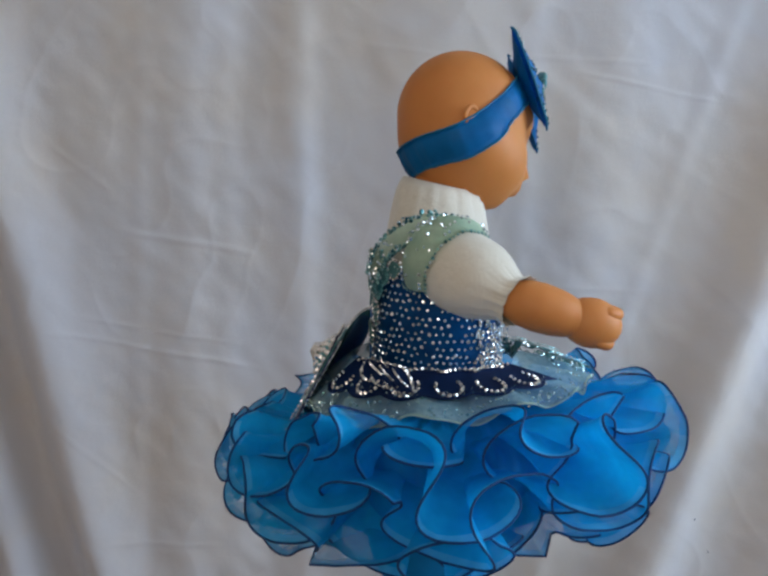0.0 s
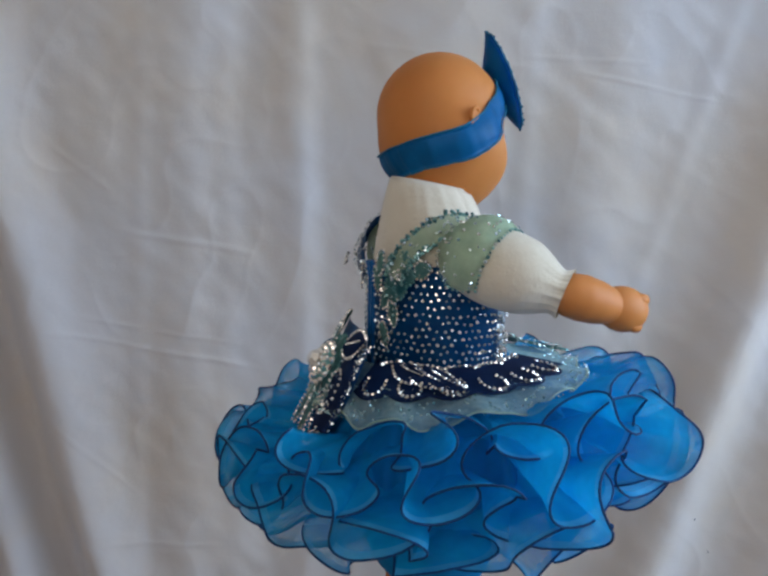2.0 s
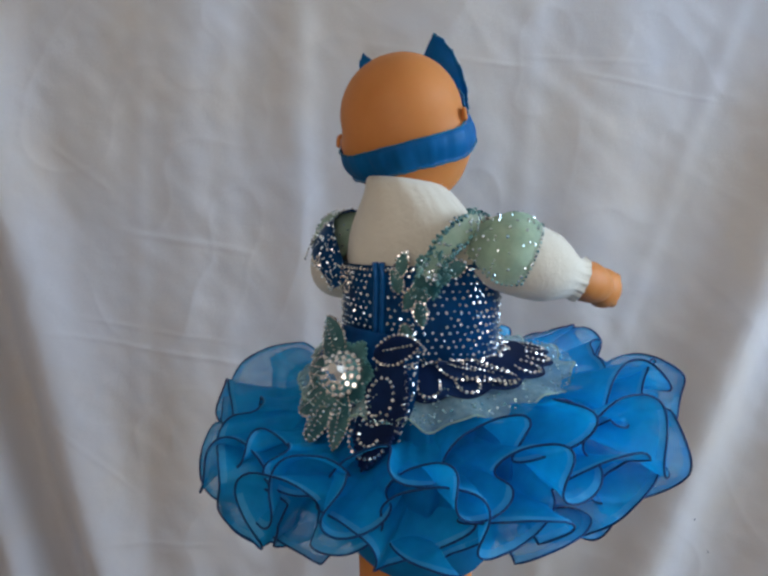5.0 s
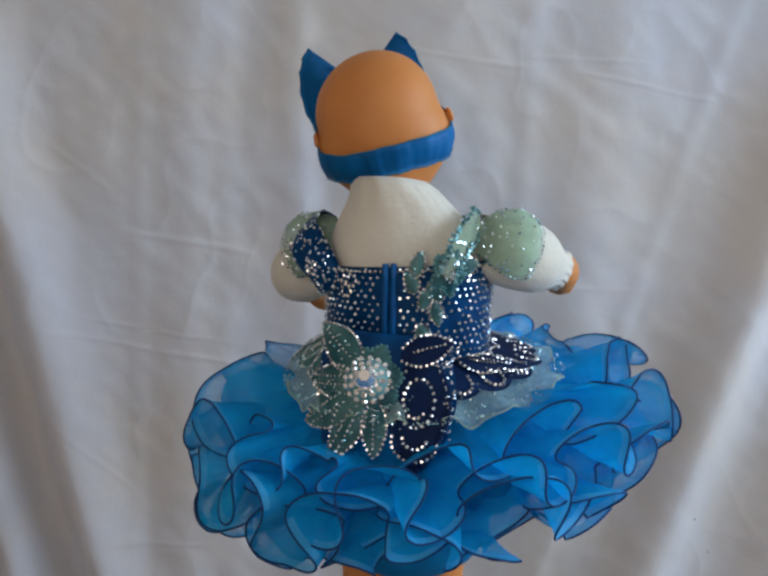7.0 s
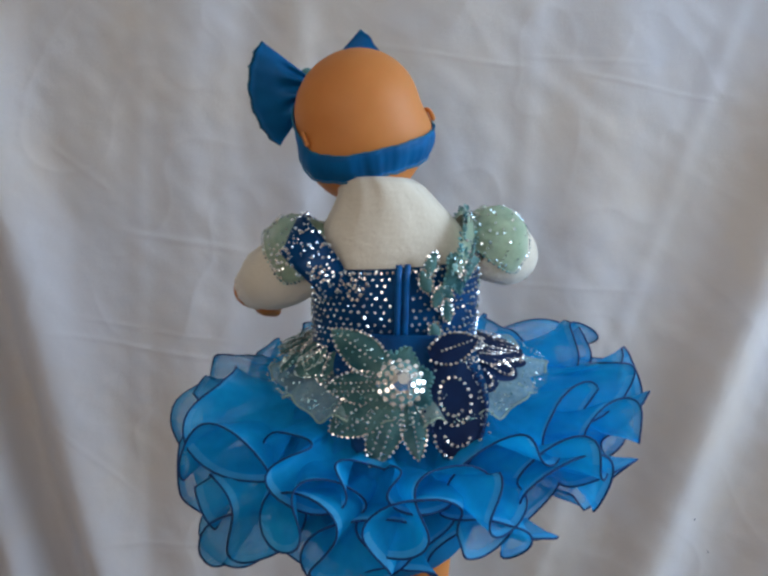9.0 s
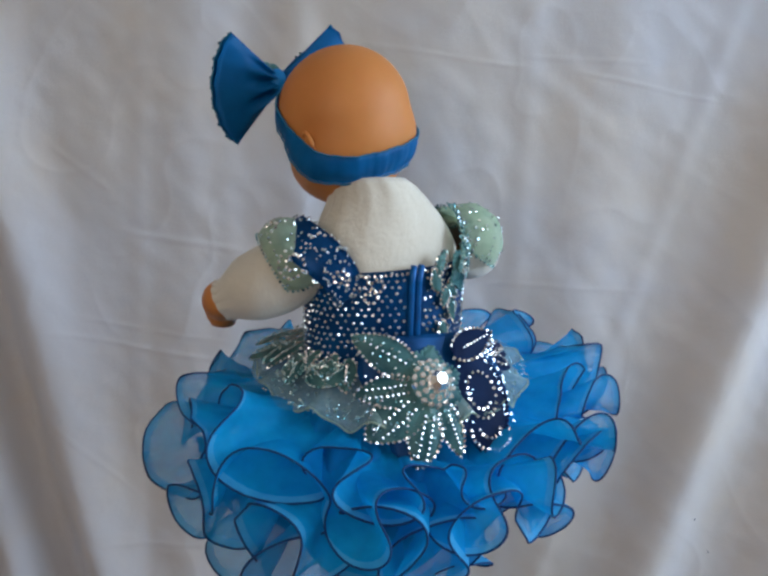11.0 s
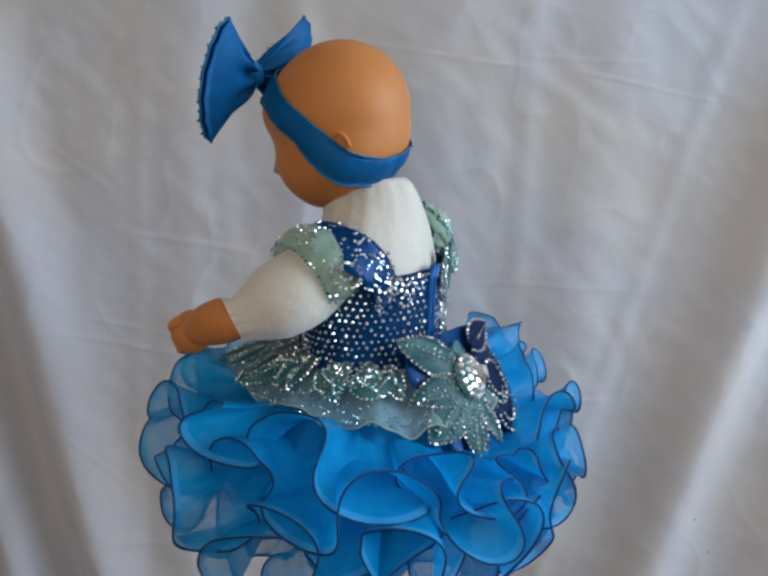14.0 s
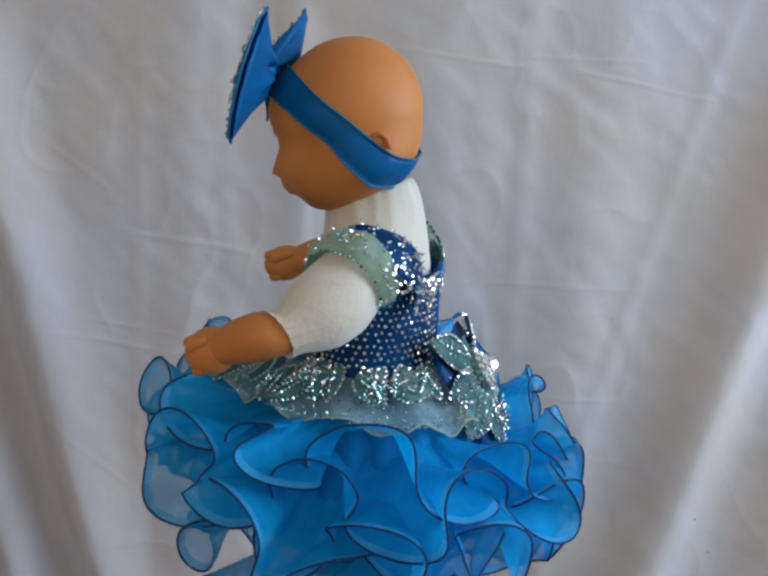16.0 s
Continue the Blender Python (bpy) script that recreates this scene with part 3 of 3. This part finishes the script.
def ruffle(r0, z0, face, puff, waves, squash, drop, seed):
    rng = random.Random(seed)
    line = wound_edge(waves, rng)
    n = waves * 2
    out = [rng.uniform(-0.004, 0.006) for _ in range(n)]
    lean = [rng.uniform(-0.1, 0.45) for _ in range(n)]
    twist = smooth_noise(waves, 1.0, rng)                # how far the loops turn out of the roll's surface
    turn = rng.random()
    fa = radians(face)
    r1, z1 = PUFF_R + puff * math.cos(fa), PUFF_Z + puff * math.sin(fa)
    step = 2 * math.pi * r1 / waves                      # one wave, in metres
    m = 13
    rows, edge = [], []
    for i, (x, y, w) in enumerate(line):
        j = int(w) % n
        t = w - int(w)
        h = y * step * squash
        phi_b = 2 * math.pi * (turn + i / len(line))
        phi_e = 2 * math.pi * (turn + x)
        al = fa + h / 0.062
        flat = math.cos(min(1.3, max(0.0, al - 0.5)))         # loops lie down on top of the roll
        rho = puff + flat * (out[j] * math.sin(math.pi * t) ** 2 + lean[j] * abs(h) * math.sin(math.pi * t))
        tw = twist(w / n)
        rho += flat * 0.021 * (tw + (0.5 if tw > 0 else -0.5)) * math.cos(math.pi * t) * (1 if j % 2 == 0 else -1)
        er, ez = PUFF_R + rho * math.cos(al), PUFF_Z + rho * math.sin(al)
        row = []
        for k in range(m):
            s = k / (m - 1) if k < m - 1 else 1.0
            g = s ** 1.15
            c = s + 0.10 * math.sin(math.pi * s)
            r = r0 + (r1 - r0) * c + (er - r1) * g
            z = z0 + (z1 - z0) * s + (ez - z1) * g
            p = phi_b + (phi_e - phi_b) * s ** 0.7
            crumple = 0.0022 * noise.noise((p * 9.0, s * 5.0, seed)) + 0.0012 * math.sin(p * 70 + 3 * s) * (1 - s)
            row.append(skirt_point(p, r + crumple, z + crumple, drop))
        rows.append(row)
        edge.append(row[-1])
    bm = bmesh.new()
    grid(bm, rows, True)
    ob = part("ruffle", bm, ORGANZA, DRESS, "sheer blue organza ruffle")
    # added pale strip along the edge: caught light put in as colour
    bm = bmesh.new()
    band = []
    for row in rows:
        d = row[-2] - row[-1]
        nrm = d.normalized() * min(0.0065, d.length)
        band.append([row[-1] + Vector((0, 0, 0.0006)), row[-1] + nrm * 0.5 + Vector((0, 0, 0.0008)), row[-1] + nrm + Vector((0, 0, 0.0006))])
    grid(bm, band, True)
    part("lit_rim", bm, RIM_LIGHT, ob, "added paler strip for light caught on the rim")
    bm = bmesh.new()
    tube(bm, edge, 0.00095, 6, closed=True)
    part("edge_cord", bm, CORD, ob, "dark blue corded edge")


for tier in TIERS:
    ruffle(*tier)


# peplum of lace with scalloped, beaded edge
def peplum_point(phi, s, lift=0.0):
    back = max(0.0, -math.cos(phi))
    r1 = 0.132 - 0.014 * back + 0.008 * math.cos(phi + radians(60)) - 0.006 * max(0.0, math.cos(phi - radians(115)))
    z1 = -0.216 + 0.017 * math.cos(phi + radians(40)) - 0.006 * back + 0.006 * max(0.0, math.cos(phi - radians(125)))
    r = 0.070 + (r1 - 0.070) * s
    z = -0.189 + (z1 + 0.189) * s ** 1.1
    return ring_point(phi, r + lift * 0.4, z + lift)


def peplum():
    bm = bmesh.new()
    rows = []
    for j in range(240):
        phi = 2 * math.pi * j / 240
        sc = 0.98 + 0.025 * math.cos(24 * phi + 2 * math.sin(3 * phi)) + 0.03 * math.sin(3 * phi + 1)
        rows.append([peplum_point(phi, sc * k / 10, 0.006 + 0.006 * math.sin(14 * phi + 2 * math.sin(2 * phi)) * k / 10) for k in range(11)])
    grid(bm, rows, True)
    bmesh.ops.solidify(bm, geom=bm.faces[:], thickness=-0.0006)
    pp = part("peplum", bm, LACE, DRESS, "seafoam lace peplum with a scalloped edge")
    bm = bmesh.new()
    tube(bm, [r[-1] for r in rows], 0.0008, 6, closed=True)
    part("scalloped_trim", bm, SEAFOAM, pp, "pale seafoam trim")
    bm = bmesh.new()
    rng = random.Random(8)
    for _ in range(800):
        phi = rng.random() * 2 * math.pi
        s = 1 - 0.55 * rng.random() ** 2
        p = peplum_point(phi, s, 0.010)
        gem(bm, p, Vector((math.cos(phi) * 0.6, math.sin(phi) * 0.6, 0.8)), rng.uniform(0.0007, 0.0014))
    tagged(part("peplum_sequin", bm, SEQUIN, pp, "scattered silver sequins", smooth=False), kind="stuff")


peplum()


def surface(phi, z, lift=0.0):
    """Where an applique lies: over the bodice above the waist, over the peplum below it."""
    if z > -0.186:
        return bodice_point(phi, (z + 0.196) / 0.096, 0.003 + lift)
    back = max(0.0, -math.cos(phi))
    return peplum_point(phi, (-0.186 - z) / (0.042 + 0.01 * back), 0.009 + lift)


def panel_point(lat, drop, lift=0.0):
    """The stiff panel that hangs from the waist at the back: lat towards the doll's right, drop downwards."""
    bend = (6.0 + 12.0 * drop) * lat * lat if lat < 0 else -0.10 * lat
    x = CX - 0.066 - 0.52 * drop + bend - 0.89 * lift
    return Vector((x, 0.006 - lat, -0.146 - drop + 0.46 * lift))


def on_dress(phi, z):
    return lambda x, y, up: surface(phi + x / 0.10, z + y, up)


def on_panel(lat, drop):
    return lambda x, y, up: panel_point(lat + x, drop - y, up)


def bead_line(bm, pts, n, r=0.0018, gap=0.0039):
    last = None
    for p in pts:
        if last is None or (p - last).length > gap:
            gem(bm, p, n + Vector((random.uniform(-.3, .3), random.uniform(-.3, .3), random.uniform(-.3, .3))), r)
            last = p


def leaf(parent, at0, ang, length, width, cloth, bead, label="", veins=1, lift=0.004, name="applique_petal"):
    """A padded petal with a beaded outline, pointing ang degrees from straight down."""
    a = radians(ang)
    fx, fz = math.sin(a), -math.cos(a)

    def at(t, w, up):
        return at0(fx * t - fz * w, fz * t + fx * w, lift + up)
    bm = bmesh.new()
    rows, edge = [], []
    for i in range(13):
        t = i / 12
        half = width * math.sin(math.pi * min(1.0, 0.06 + t * 0.94)) ** 0.75 * (1 - 0.2 * t)
        row = [at(length * t, half * (j - 3) / 3, 0.0025 * (1 - ((j - 3) / 3) ** 2)) for j in range(7)]
        rows.append(row)
        edge.append((row[0], row[-1]))
    grid(bm, rows)
    bmesh.ops.solidify(bm, geom=bm.faces[:], thickness=-0.0015)
    ob = part(name, bm, cloth, parent, label)
    bm = bmesh.new()
    n = (at(length * .5, 0, 0.01) - at(length * .5, 0, 0.0)).normalized()
    bead_line(bm, [p + n * 0.001 for p in spline([e[0] for e in edge] + [e[1] for e in reversed(edge)], 4)], n)
    for v in range(veins):
        for i in range(3, 11):
            gem(bm, at(length * i / 12, width * 0.45 * (v - (veins - 1) / 2), 0.004), n, 0.0014)
    part("bead_outline", bm, bead, ob, "silver bead outline", smooth=False)
    if cloth is TEAL and bead is not TEAL:                # sequins sewn flat inside the outline
        bm = bmesh.new()
        for i in range(int(26000 * length * width)):
            t, w = random.uniform(0.1, 0.92), random.uniform(-0.75, 0.75)
            half = width * math.sin(math.pi * (0.06 + t * 0.94)) ** 0.75 * (1 - 0.2 * t)
            gem(bm, at(length * t, half * w, 0.0028 * (1 - w * w) + 0.0006), n + Vector((random.uniform(-.4, .4), random.uniform(-.4, .4), random.uniform(-.4, .4))), random.uniform(0.0008, 0.0014))
        tagged(part("petal_sequin", bm, SEQUIN, ob, "aqua sequins", smooth=False), kind="stuff")
    return ob


def bead_ring(parent, at0, rx, rz, start, end, lift=0.006, curl=0.0):
    """A loop of beads sewn on the cloth, or a curl that winds inwards."""
    bm = bmesh.new()
    n = (at0(0, 0, 0.01) - at0(0, 0, 0)).normalized()
    pts = []
    for k in range(81):
        q = radians(start + (end - start) * k / 80)
        g = 1 - curl * k / 80
        pts.append(at0(rx * g * math.cos(q), rz * g * math.sin(q), lift))
    bead_line(bm, pts, n, 0.0019, 0.0043)
    part("bead_loop", bm, SILVER, parent, "loop of silver beads", smooth=False)


def back_panel():
    bm = bmesh.new()
    rows = []
    for i in range(21):
        t = i / 20
        left = -0.062 + 0.012 * (1 - math.sin(math.pi * min(1, t * 1.2 + 0.2)))
        right = 0.058 + 0.008 * math.sin(math.pi * t)
        row = []
        for j in range(25):
            lat = left + (right - left) * j / 24
            end = 0.082 + 0.030 * math.exp(-((lat - 0.036) / 0.020) ** 2) + 0.028 * math.exp(-((lat + 0.034) / 0.022) ** 2)
            top = 0.010 + 5.0 * max(0.0, abs(lat) - 0.03) ** 2 * 3
            row.append(panel_point(lat, top + (end - top) * t))
        rows.append(row)
    grid(bm, rows)
    bmesh.ops.solidify(bm, geom=bm.faces[:], thickness=-0.002)
    pn = part("back_panel", bm, BODICE, DRESS, "stiff blue satin back panel with flower applique")
    navy, foam = "navy velvet petal edged with silver beads", "seafoam sequin petal edged with beads"
    leaf(pn, on_panel(0.036, 0.026), 0, 0.086, 0.028, NAVY, NAVY, "broad navy velvet petal", 0, 0.002)
    leaf(pn, on_panel(0.016, 0.028), 108, 0.046, 0.013, NAVY, SILVER, navy, 1, 0.006)
    for lat, drop, ang, ln, w, bead, veins in (
            (-0.018, 0.040, -122, 0.054, 0.017, SILVER, 1), (-0.020, 0.050, -80, 0.050, 0.014, SILVER, 2), (-0.020, 0.056, -52, 0.060, 0.017, SILVER, 2),
            (-0.014, 0.062, -24, 0.055, 0.015, SILVER, 2), (-0.003, 0.064, 8, 0.042, 0.012, SILVER, 1)):
        leaf(pn, on_panel(lat, drop), ang, ln, w, TEAL, bead, foam, veins, 0.004)
    for ang, ln in ((160, 0.030), (100, 0.030), (60, 0.030), (-160, 0.026)):
        leaf(pn, on_panel(-0.010, 0.048), ang, ln, 0.014, TEAL, TEAL, "plain teal petal behind the brooch", 0, 0.003)
    bead_ring(pn, on_panel(0.034, 0.060), 0.017, 0.021, -150, 330, 0.007, 0.45)
    bead_ring(pn, on_panel(0.035, 0.090), 0.019, 0.014, 170, 375, 0.007)
    bead_ring(pn, on_panel(0.035, 0.088), 0.010, 0.007, 180, 360, 0.007)
    # right-hand edge set with small stones
    bm = bmesh.new()
    rng = random.Random(12)
    for _ in range(110):
        lat, drop = rng.uniform(0.046, 0.064), rng.uniform(0.015, 0.085)
        gem(bm, panel_point(lat, drop, 0.002), Vector((-0.9, 0, 0.45)), rng.uniform(0.0010, 0.0016))
    for _ in range(60):
        lat = rng.uniform(-0.06, 0.03)
        gem(bm, panel_point(lat, rng.uniform(0.03, 0.085), 0.004), Vector((-0.9, 0, 0.45)), rng.uniform(0.0010, 0.0016))
    part("panel_stone", bm, GEM, pn, "small clear stones", smooth=False)
    # brooch
    c, n = panel_point(-0.010, 0.049, 0.010), Vector((-0.89, 0.0, 0.46))
    a = Vector((0, -1, 0))
    b = n.cross(a)
    bm = bmesh.new()
    tube(bm, [c - n * 0.006, c + n * 0.002, c + n * 0.006], [0.0185, 0.0175, 0.009], 28)
    brooch = part("brooch", bm, TEAL, DRESS, "round rhinestone brooch on a teal pad")
    bm = bmesh.new()
    gem(bm, Vector((0, 0, 0)), Vector((0, 0, 1)), 1.0, 7)
    me = bpy.data.meshes.new("stone")
    bm.to_mesh(me)
    bm.free()
    me.materials.append(SILVER)

    def stone(p, axis, size):
        ob = new("stone", me)
        ob.parent = brooch
        ob.matrix_basis = Matrix.Translation(p) @ axis.to_track_quat("Z", "Y").to_matrix().to_4x4() @ Matrix.Rotation(random.random() * 6, 4, "Z") @ Matrix.Diagonal((size, size, size, 1))
    for ring, (rr, count, size) in enumerate(((0.0185, 16, 0.0034), (0.0135, 12, 0.0036), (0.0085, 8, 0.0036))):
        for k in range(count):
            q = 2 * math.pi * k / count + ring
            w = a * math.cos(q) + b * math.sin(q)
            stone(c + w * rr + n * (0.003 * ring), n + w * 0.5, size)
    stone(c + n * 0.0085, n, 0.0090)


back_panel()


def hip_overlay():
    """Navy scalloped band over the right hip, with loops of beads."""
    bm = bmesh.new()
    rows = []
    for j in range(121):
        phi = radians(206 + 120 * j / 120)
        e = 0.60 + 0.10 * abs(math.sin(9.5 * (phi - radians(206))))
        rows.append([peplum_point(phi, e * k / 8, 0.0105) for k in range(9)])
    grid(bm, rows)
    bmesh.ops.solidify(bm, geom=bm.faces[:], thickness=-0.001)
    hp = part("hip_overlay", bm, NAVY, DRESS, "navy scalloped overlay with bead loops")
    for k in range(6):
        phi = radians(216 + 19 * k)
        bead_ring(hp, (lambda q: lambda x, y, up: peplum_point(q + x / 0.10, 0.43 - y / 0.055, 0.008 + up))(phi), 0.010, 0.011, 160, 390, 0.004)
    for k in range(5):
        phi = radians(222 + 20 * k)
        bead_ring(hp, (lambda q: lambda x, y, up: peplum_point(q + x / 0.09, 0.10 - y / 0.055, 0.008 + up))(phi), 0.014, 0.004, 0, 200, 0.005)


hip_overlay()


def appliques():
    d = radians
    # leaf spray at the end of the navy overlay
    for k in range(3):
        leaf(DRESS, on_dress(d(222 + 9 * k), -0.190), 70 - 8 * k, 0.040, 0.010, NAVY, SILVER, "navy leaf edged with silver beads", lift=0.004)
    # seafoam leaves over the left hip and the front
    rng = random.Random(21)
    for k in range(6):
        leaf(DRESS, on_dress(d(124 - 13 * k + rng.uniform(-3, 3)), -0.184 - rng.uniform(0, 0.010)), rng.choice((-60, -25, 20, 55)) + rng.uniform(-10, 10),
             rng.uniform(0.026, 0.036), rng.uniform(0.009, 0.012), TEAL, SILVER, "teal leaf edged with silver beads", 1, 0.004)
    for k in range(7):
        leaf(DRESS, on_dress(d(126 - 11 * k + rng.uniform(-3, 3)), -0.198 - rng.uniform(0, 0.006)), rng.choice((-75, -35, 40, 70)) + rng.uniform(-10, 10),
             rng.uniform(0.022, 0.030), rng.uniform(0.008, 0.010), TEAL, SEQUIN, "teal leaf edged with silver beads", 1, 0.005)
    for k in range(10):
        leaf(DRESS, on_dress(d(68 - 7 * k + rng.uniform(-3, 3)), -0.178 - 0.020 * (k % 2) - rng.uniform(0, 0.005)), rng.choice((-70, -40, -10, 25)) + rng.uniform(-12, 12),
             rng.uniform(0.026, 0.038), rng.uniform(0.008, 0.012), TEAL, SEQUIN if k % 2 else SILVER, "teal leaf edged with silver beads", 1 + k % 2, 0.004 + 0.002 * (k % 3))
    # rosette and vine under the right shoulder
    for k in range(5):
        leaf(DRESS, on_dress(d(212), -0.106), 72 * k + 10, 0.021, 0.0100, TEAL, TEAL, "teal rosette petal", 0, 0.003)
    bead_ring(DRESS, on_dress(d(212), -0.106), 0.004, 0.004, 0, 360, 0.007)
    for phi, z, ang in ((191, -0.108, 160), (193, -0.122, 210), (196, -0.136, 150), (199, -0.118, 60), (204, -0.130, 20), (195, -0.150, 30), (222, -0.104, 100)):
        leaf(DRESS, on_dress(d(phi), z), ang, 0.023, 0.0085, TEAL, SILVER, "teal vine leaf edged with beads", 0, 0.001)
    bm = bmesh.new()
    bead_line(bm, [bodice_point(d(60 + 240 * k / 400), 0.96, 0.0015) for k in range(401)], Vector((-1, 0, 0.3)), 0.0017, 0.0042)
    part("top_beading", bm, SILVER, DRESS, "row of silver beads along the top edge", smooth=False)
    # bead flowers and curls on the left of the zip and at the right front
    for phi, z in ((150, -0.112), (140, -0.108), (131, -0.114), (146, -0.122)):
        bead_ring(DRESS, on_dress(d(phi), z), 0.007, 0.0055, 0, 360, 0.002)
    for phi, z, r in ((300, -0.178, 0.011), (312, -0.166, 0.012), (322, -0.182, 0.010), (332, -0.140, 0.012), (345, -0.155, 0.012)):
        bead_ring(DRESS, on_dress(d(phi), z), r, r * 0.8, 40, 430, 0.002, 0.5)


appliques()


def strap(pts, width, cloth, name, label, beads, mid=(0.03, 0.0, -0.10)):
    """A band over the shoulder."""
    c = spline(pts, 8)
    bm = bmesh.new()
    rows = []
    mid = Vector(mid)
    for i, p in enumerate(c):
        d = (c[min(i + 1, len(c) - 1)] - c[max(i - 1, 0)]).normalized()
        n = (p - mid).normalized()
        s = d.cross(n).normalized()
        taper = width * (0.72 + 0.28 * math.sin(math.pi * i / (len(c) - 1)))
        rows.append([p + s * taper * k / 3 + n * 0.002 * (1 - (k / 3) ** 2) for k in range(-3, 4)])
    grid(bm, rows)
    bmesh.ops.solidify(bm, geom=bm.faces[:], thickness=-0.0015)
    ob = part(name, bm, cloth, DRESS, label)
    bm = bmesh.new()
    rng = random.Random(len(c) + beads)
    for _ in range(beads):
        r = rows[rng.randrange(len(rows))]
        p = r[rng.randrange(7)] + Vector((rng.uniform(-.002, .002), rng.uniform(-.002, .002), rng.uniform(-.002, .002)))
        gem(bm, p + (p - mid).normalized() * 0.0012, p - mid, rng.uniform(0.0011, 0.0018))
    part("strap_stone", bm, GEM, ob, "clear stones", smooth=False)
    if cloth is not SEAFOAM:
        return
    bm = bmesh.new()                         # ragged sequin trim along both edges
    for r in rows:
        for p in (r[0], r[-1], r[0].lerp(r[1], 0.5), r[-1].lerp(r[-2], 0.5)):
            for _ in range(2):
                q = p + Vector((rng.uniform(-.002, .002), rng.uniform(-.002, .002), rng.uniform(-.002, .002)))
                gem(bm, q + (q - mid).normalized() * 0.0014, q - mid, rng.uniform(0.0012, 0.0022))
    tagged(part("strap_trim", bm, TRIM, ob, "teal sequin trim", smooth=False), kind="stuff")


strap([(-0.029, -0.040, -0.106), (-0.016, -0.051, -0.078), (0.016, -0.061, -0.060), (0.052, -0.060, -0.074), (0.080, -0.045, -0.105)], 0.011, SEAFOAM, "strap", "seafoam sequinned shoulder strap", 120)
strap([(-0.011, 0.064, -0.126), (-0.014, 0.075, -0.106), (-0.007, 0.090, -0.089), (0.012, 0.101, -0.076), (0.045, 0.098, -0.071), (0.076, 0.066, -0.104)], 0.019, BODICE, "strap", "royal blue satin shoulder strap", 170, (0.055, 0.055, -0.12))


def shoulder_curl(c, n, r, turns):
    """A curl of beads on the blue shoulder strap."""
    c, n = Vector(c), Vector(n).normalized()
    a = n.orthogonal().normalized()
    b = n.cross(a)
    bead_ring(DRESS, lambda x, y, up: c + a * x + b * y + n * up, r, r, 0, 360 * turns, 0.0, 0.75)


shoulder_curl((0.000, 0.112, -0.096), (-0.55, 0.75, 0.35), 0.0145, 1.6)
shoulder_curl((0.006, 0.104, -0.084), (-0.45, 0.65, 0.6), 0.006, 1.0)
shoulder_curl((0.034, 0.116, -0.068), (0.0, 0.75, 0.65), 0.010, 1.3)
shoulder_curl((-0.026, 0.082, -0.106), (-0.8, 0.55, 0.2), 0.008, 1.2)


def cap_sleeve(c, outward, r, name):
    """A stiff net cap over the top of the arm."""
    o = Vector(outward).normalized()
    up = Vector((0, 0, 1))
    up = (up - o * up.dot(o)).normalized()
    s = o.cross(up)
    bm = bmesh.new()
    rows = []
    for i in range(13):
        t = i / 12
        row = []
        for j in range(37):
            q = radians(-125 + 250 * j / 36)
            rad = r * (0.22 + 0.84 * math.sin(math.pi * (0.05 + 0.66 * t))) * (1 + 0.018 * math.sin(9 * q))
            length = 0.056 * (1 - 0.10 * abs(q / 2.0) ** 2)
            row.append(Vector(c) + o * (length * t - 0.026) + (up * math.cos(q) + s * math.sin(q)) * rad)
        rows.append(row)
    grid(bm, rows)
    bmesh.ops.solidify(bm, geom=bm.faces[:], thickness=0.0008)
    ob = part(name, bm, SEAFOAM, DRESS, "pale seafoam net cap sleeve dotted with stones")
    bm = bmesh.new()
    rng = random.Random(3)
    for i in range(120):
        row = rows[12] if i < 20 else rows[rng.randrange(1, 12)]
        p = row[rng.randrange(1, 36)]
        n = (p - Vector(c)).normalized()
        gem(bm, p + n * 0.001, n, rng.uniform(0.0010, 0.0018))
    part("cap_stone", bm, GEM, ob, "clear stones", smooth=False)
    bm = bmesh.new()
    for line in (rows[12], [r[0] for r in rows], [r[-1] for r in rows]):
        for p in line:
            n = (p - Vector(c)).normalized()
            gem(bm, p + n * 0.0012, n, rng.uniform(0.0010, 0.0017))
    tagged(part("cap_trim", bm, TRIM, ob, "teal sequin edge", smooth=False), kind="stuff")


cap_sleeve((0.024, -0.078, -0.084), (0.50, -0.80, -0.22), 0.036, "cap_sleeve")
cap_sleeve((0.036, 0.084, -0.094), (0.40, 0.82, -0.42), 0.037, "cap_sleeve")

# ---- all that turns ----
def motions():
    rows = [(float(t), pose(0, 0, ZC, 0, 0, START + RATE * t)) for t in range(17)]
    for thing in (DOLL, HEADBAND, DRESS):
        walk(thing, rows)


motions()
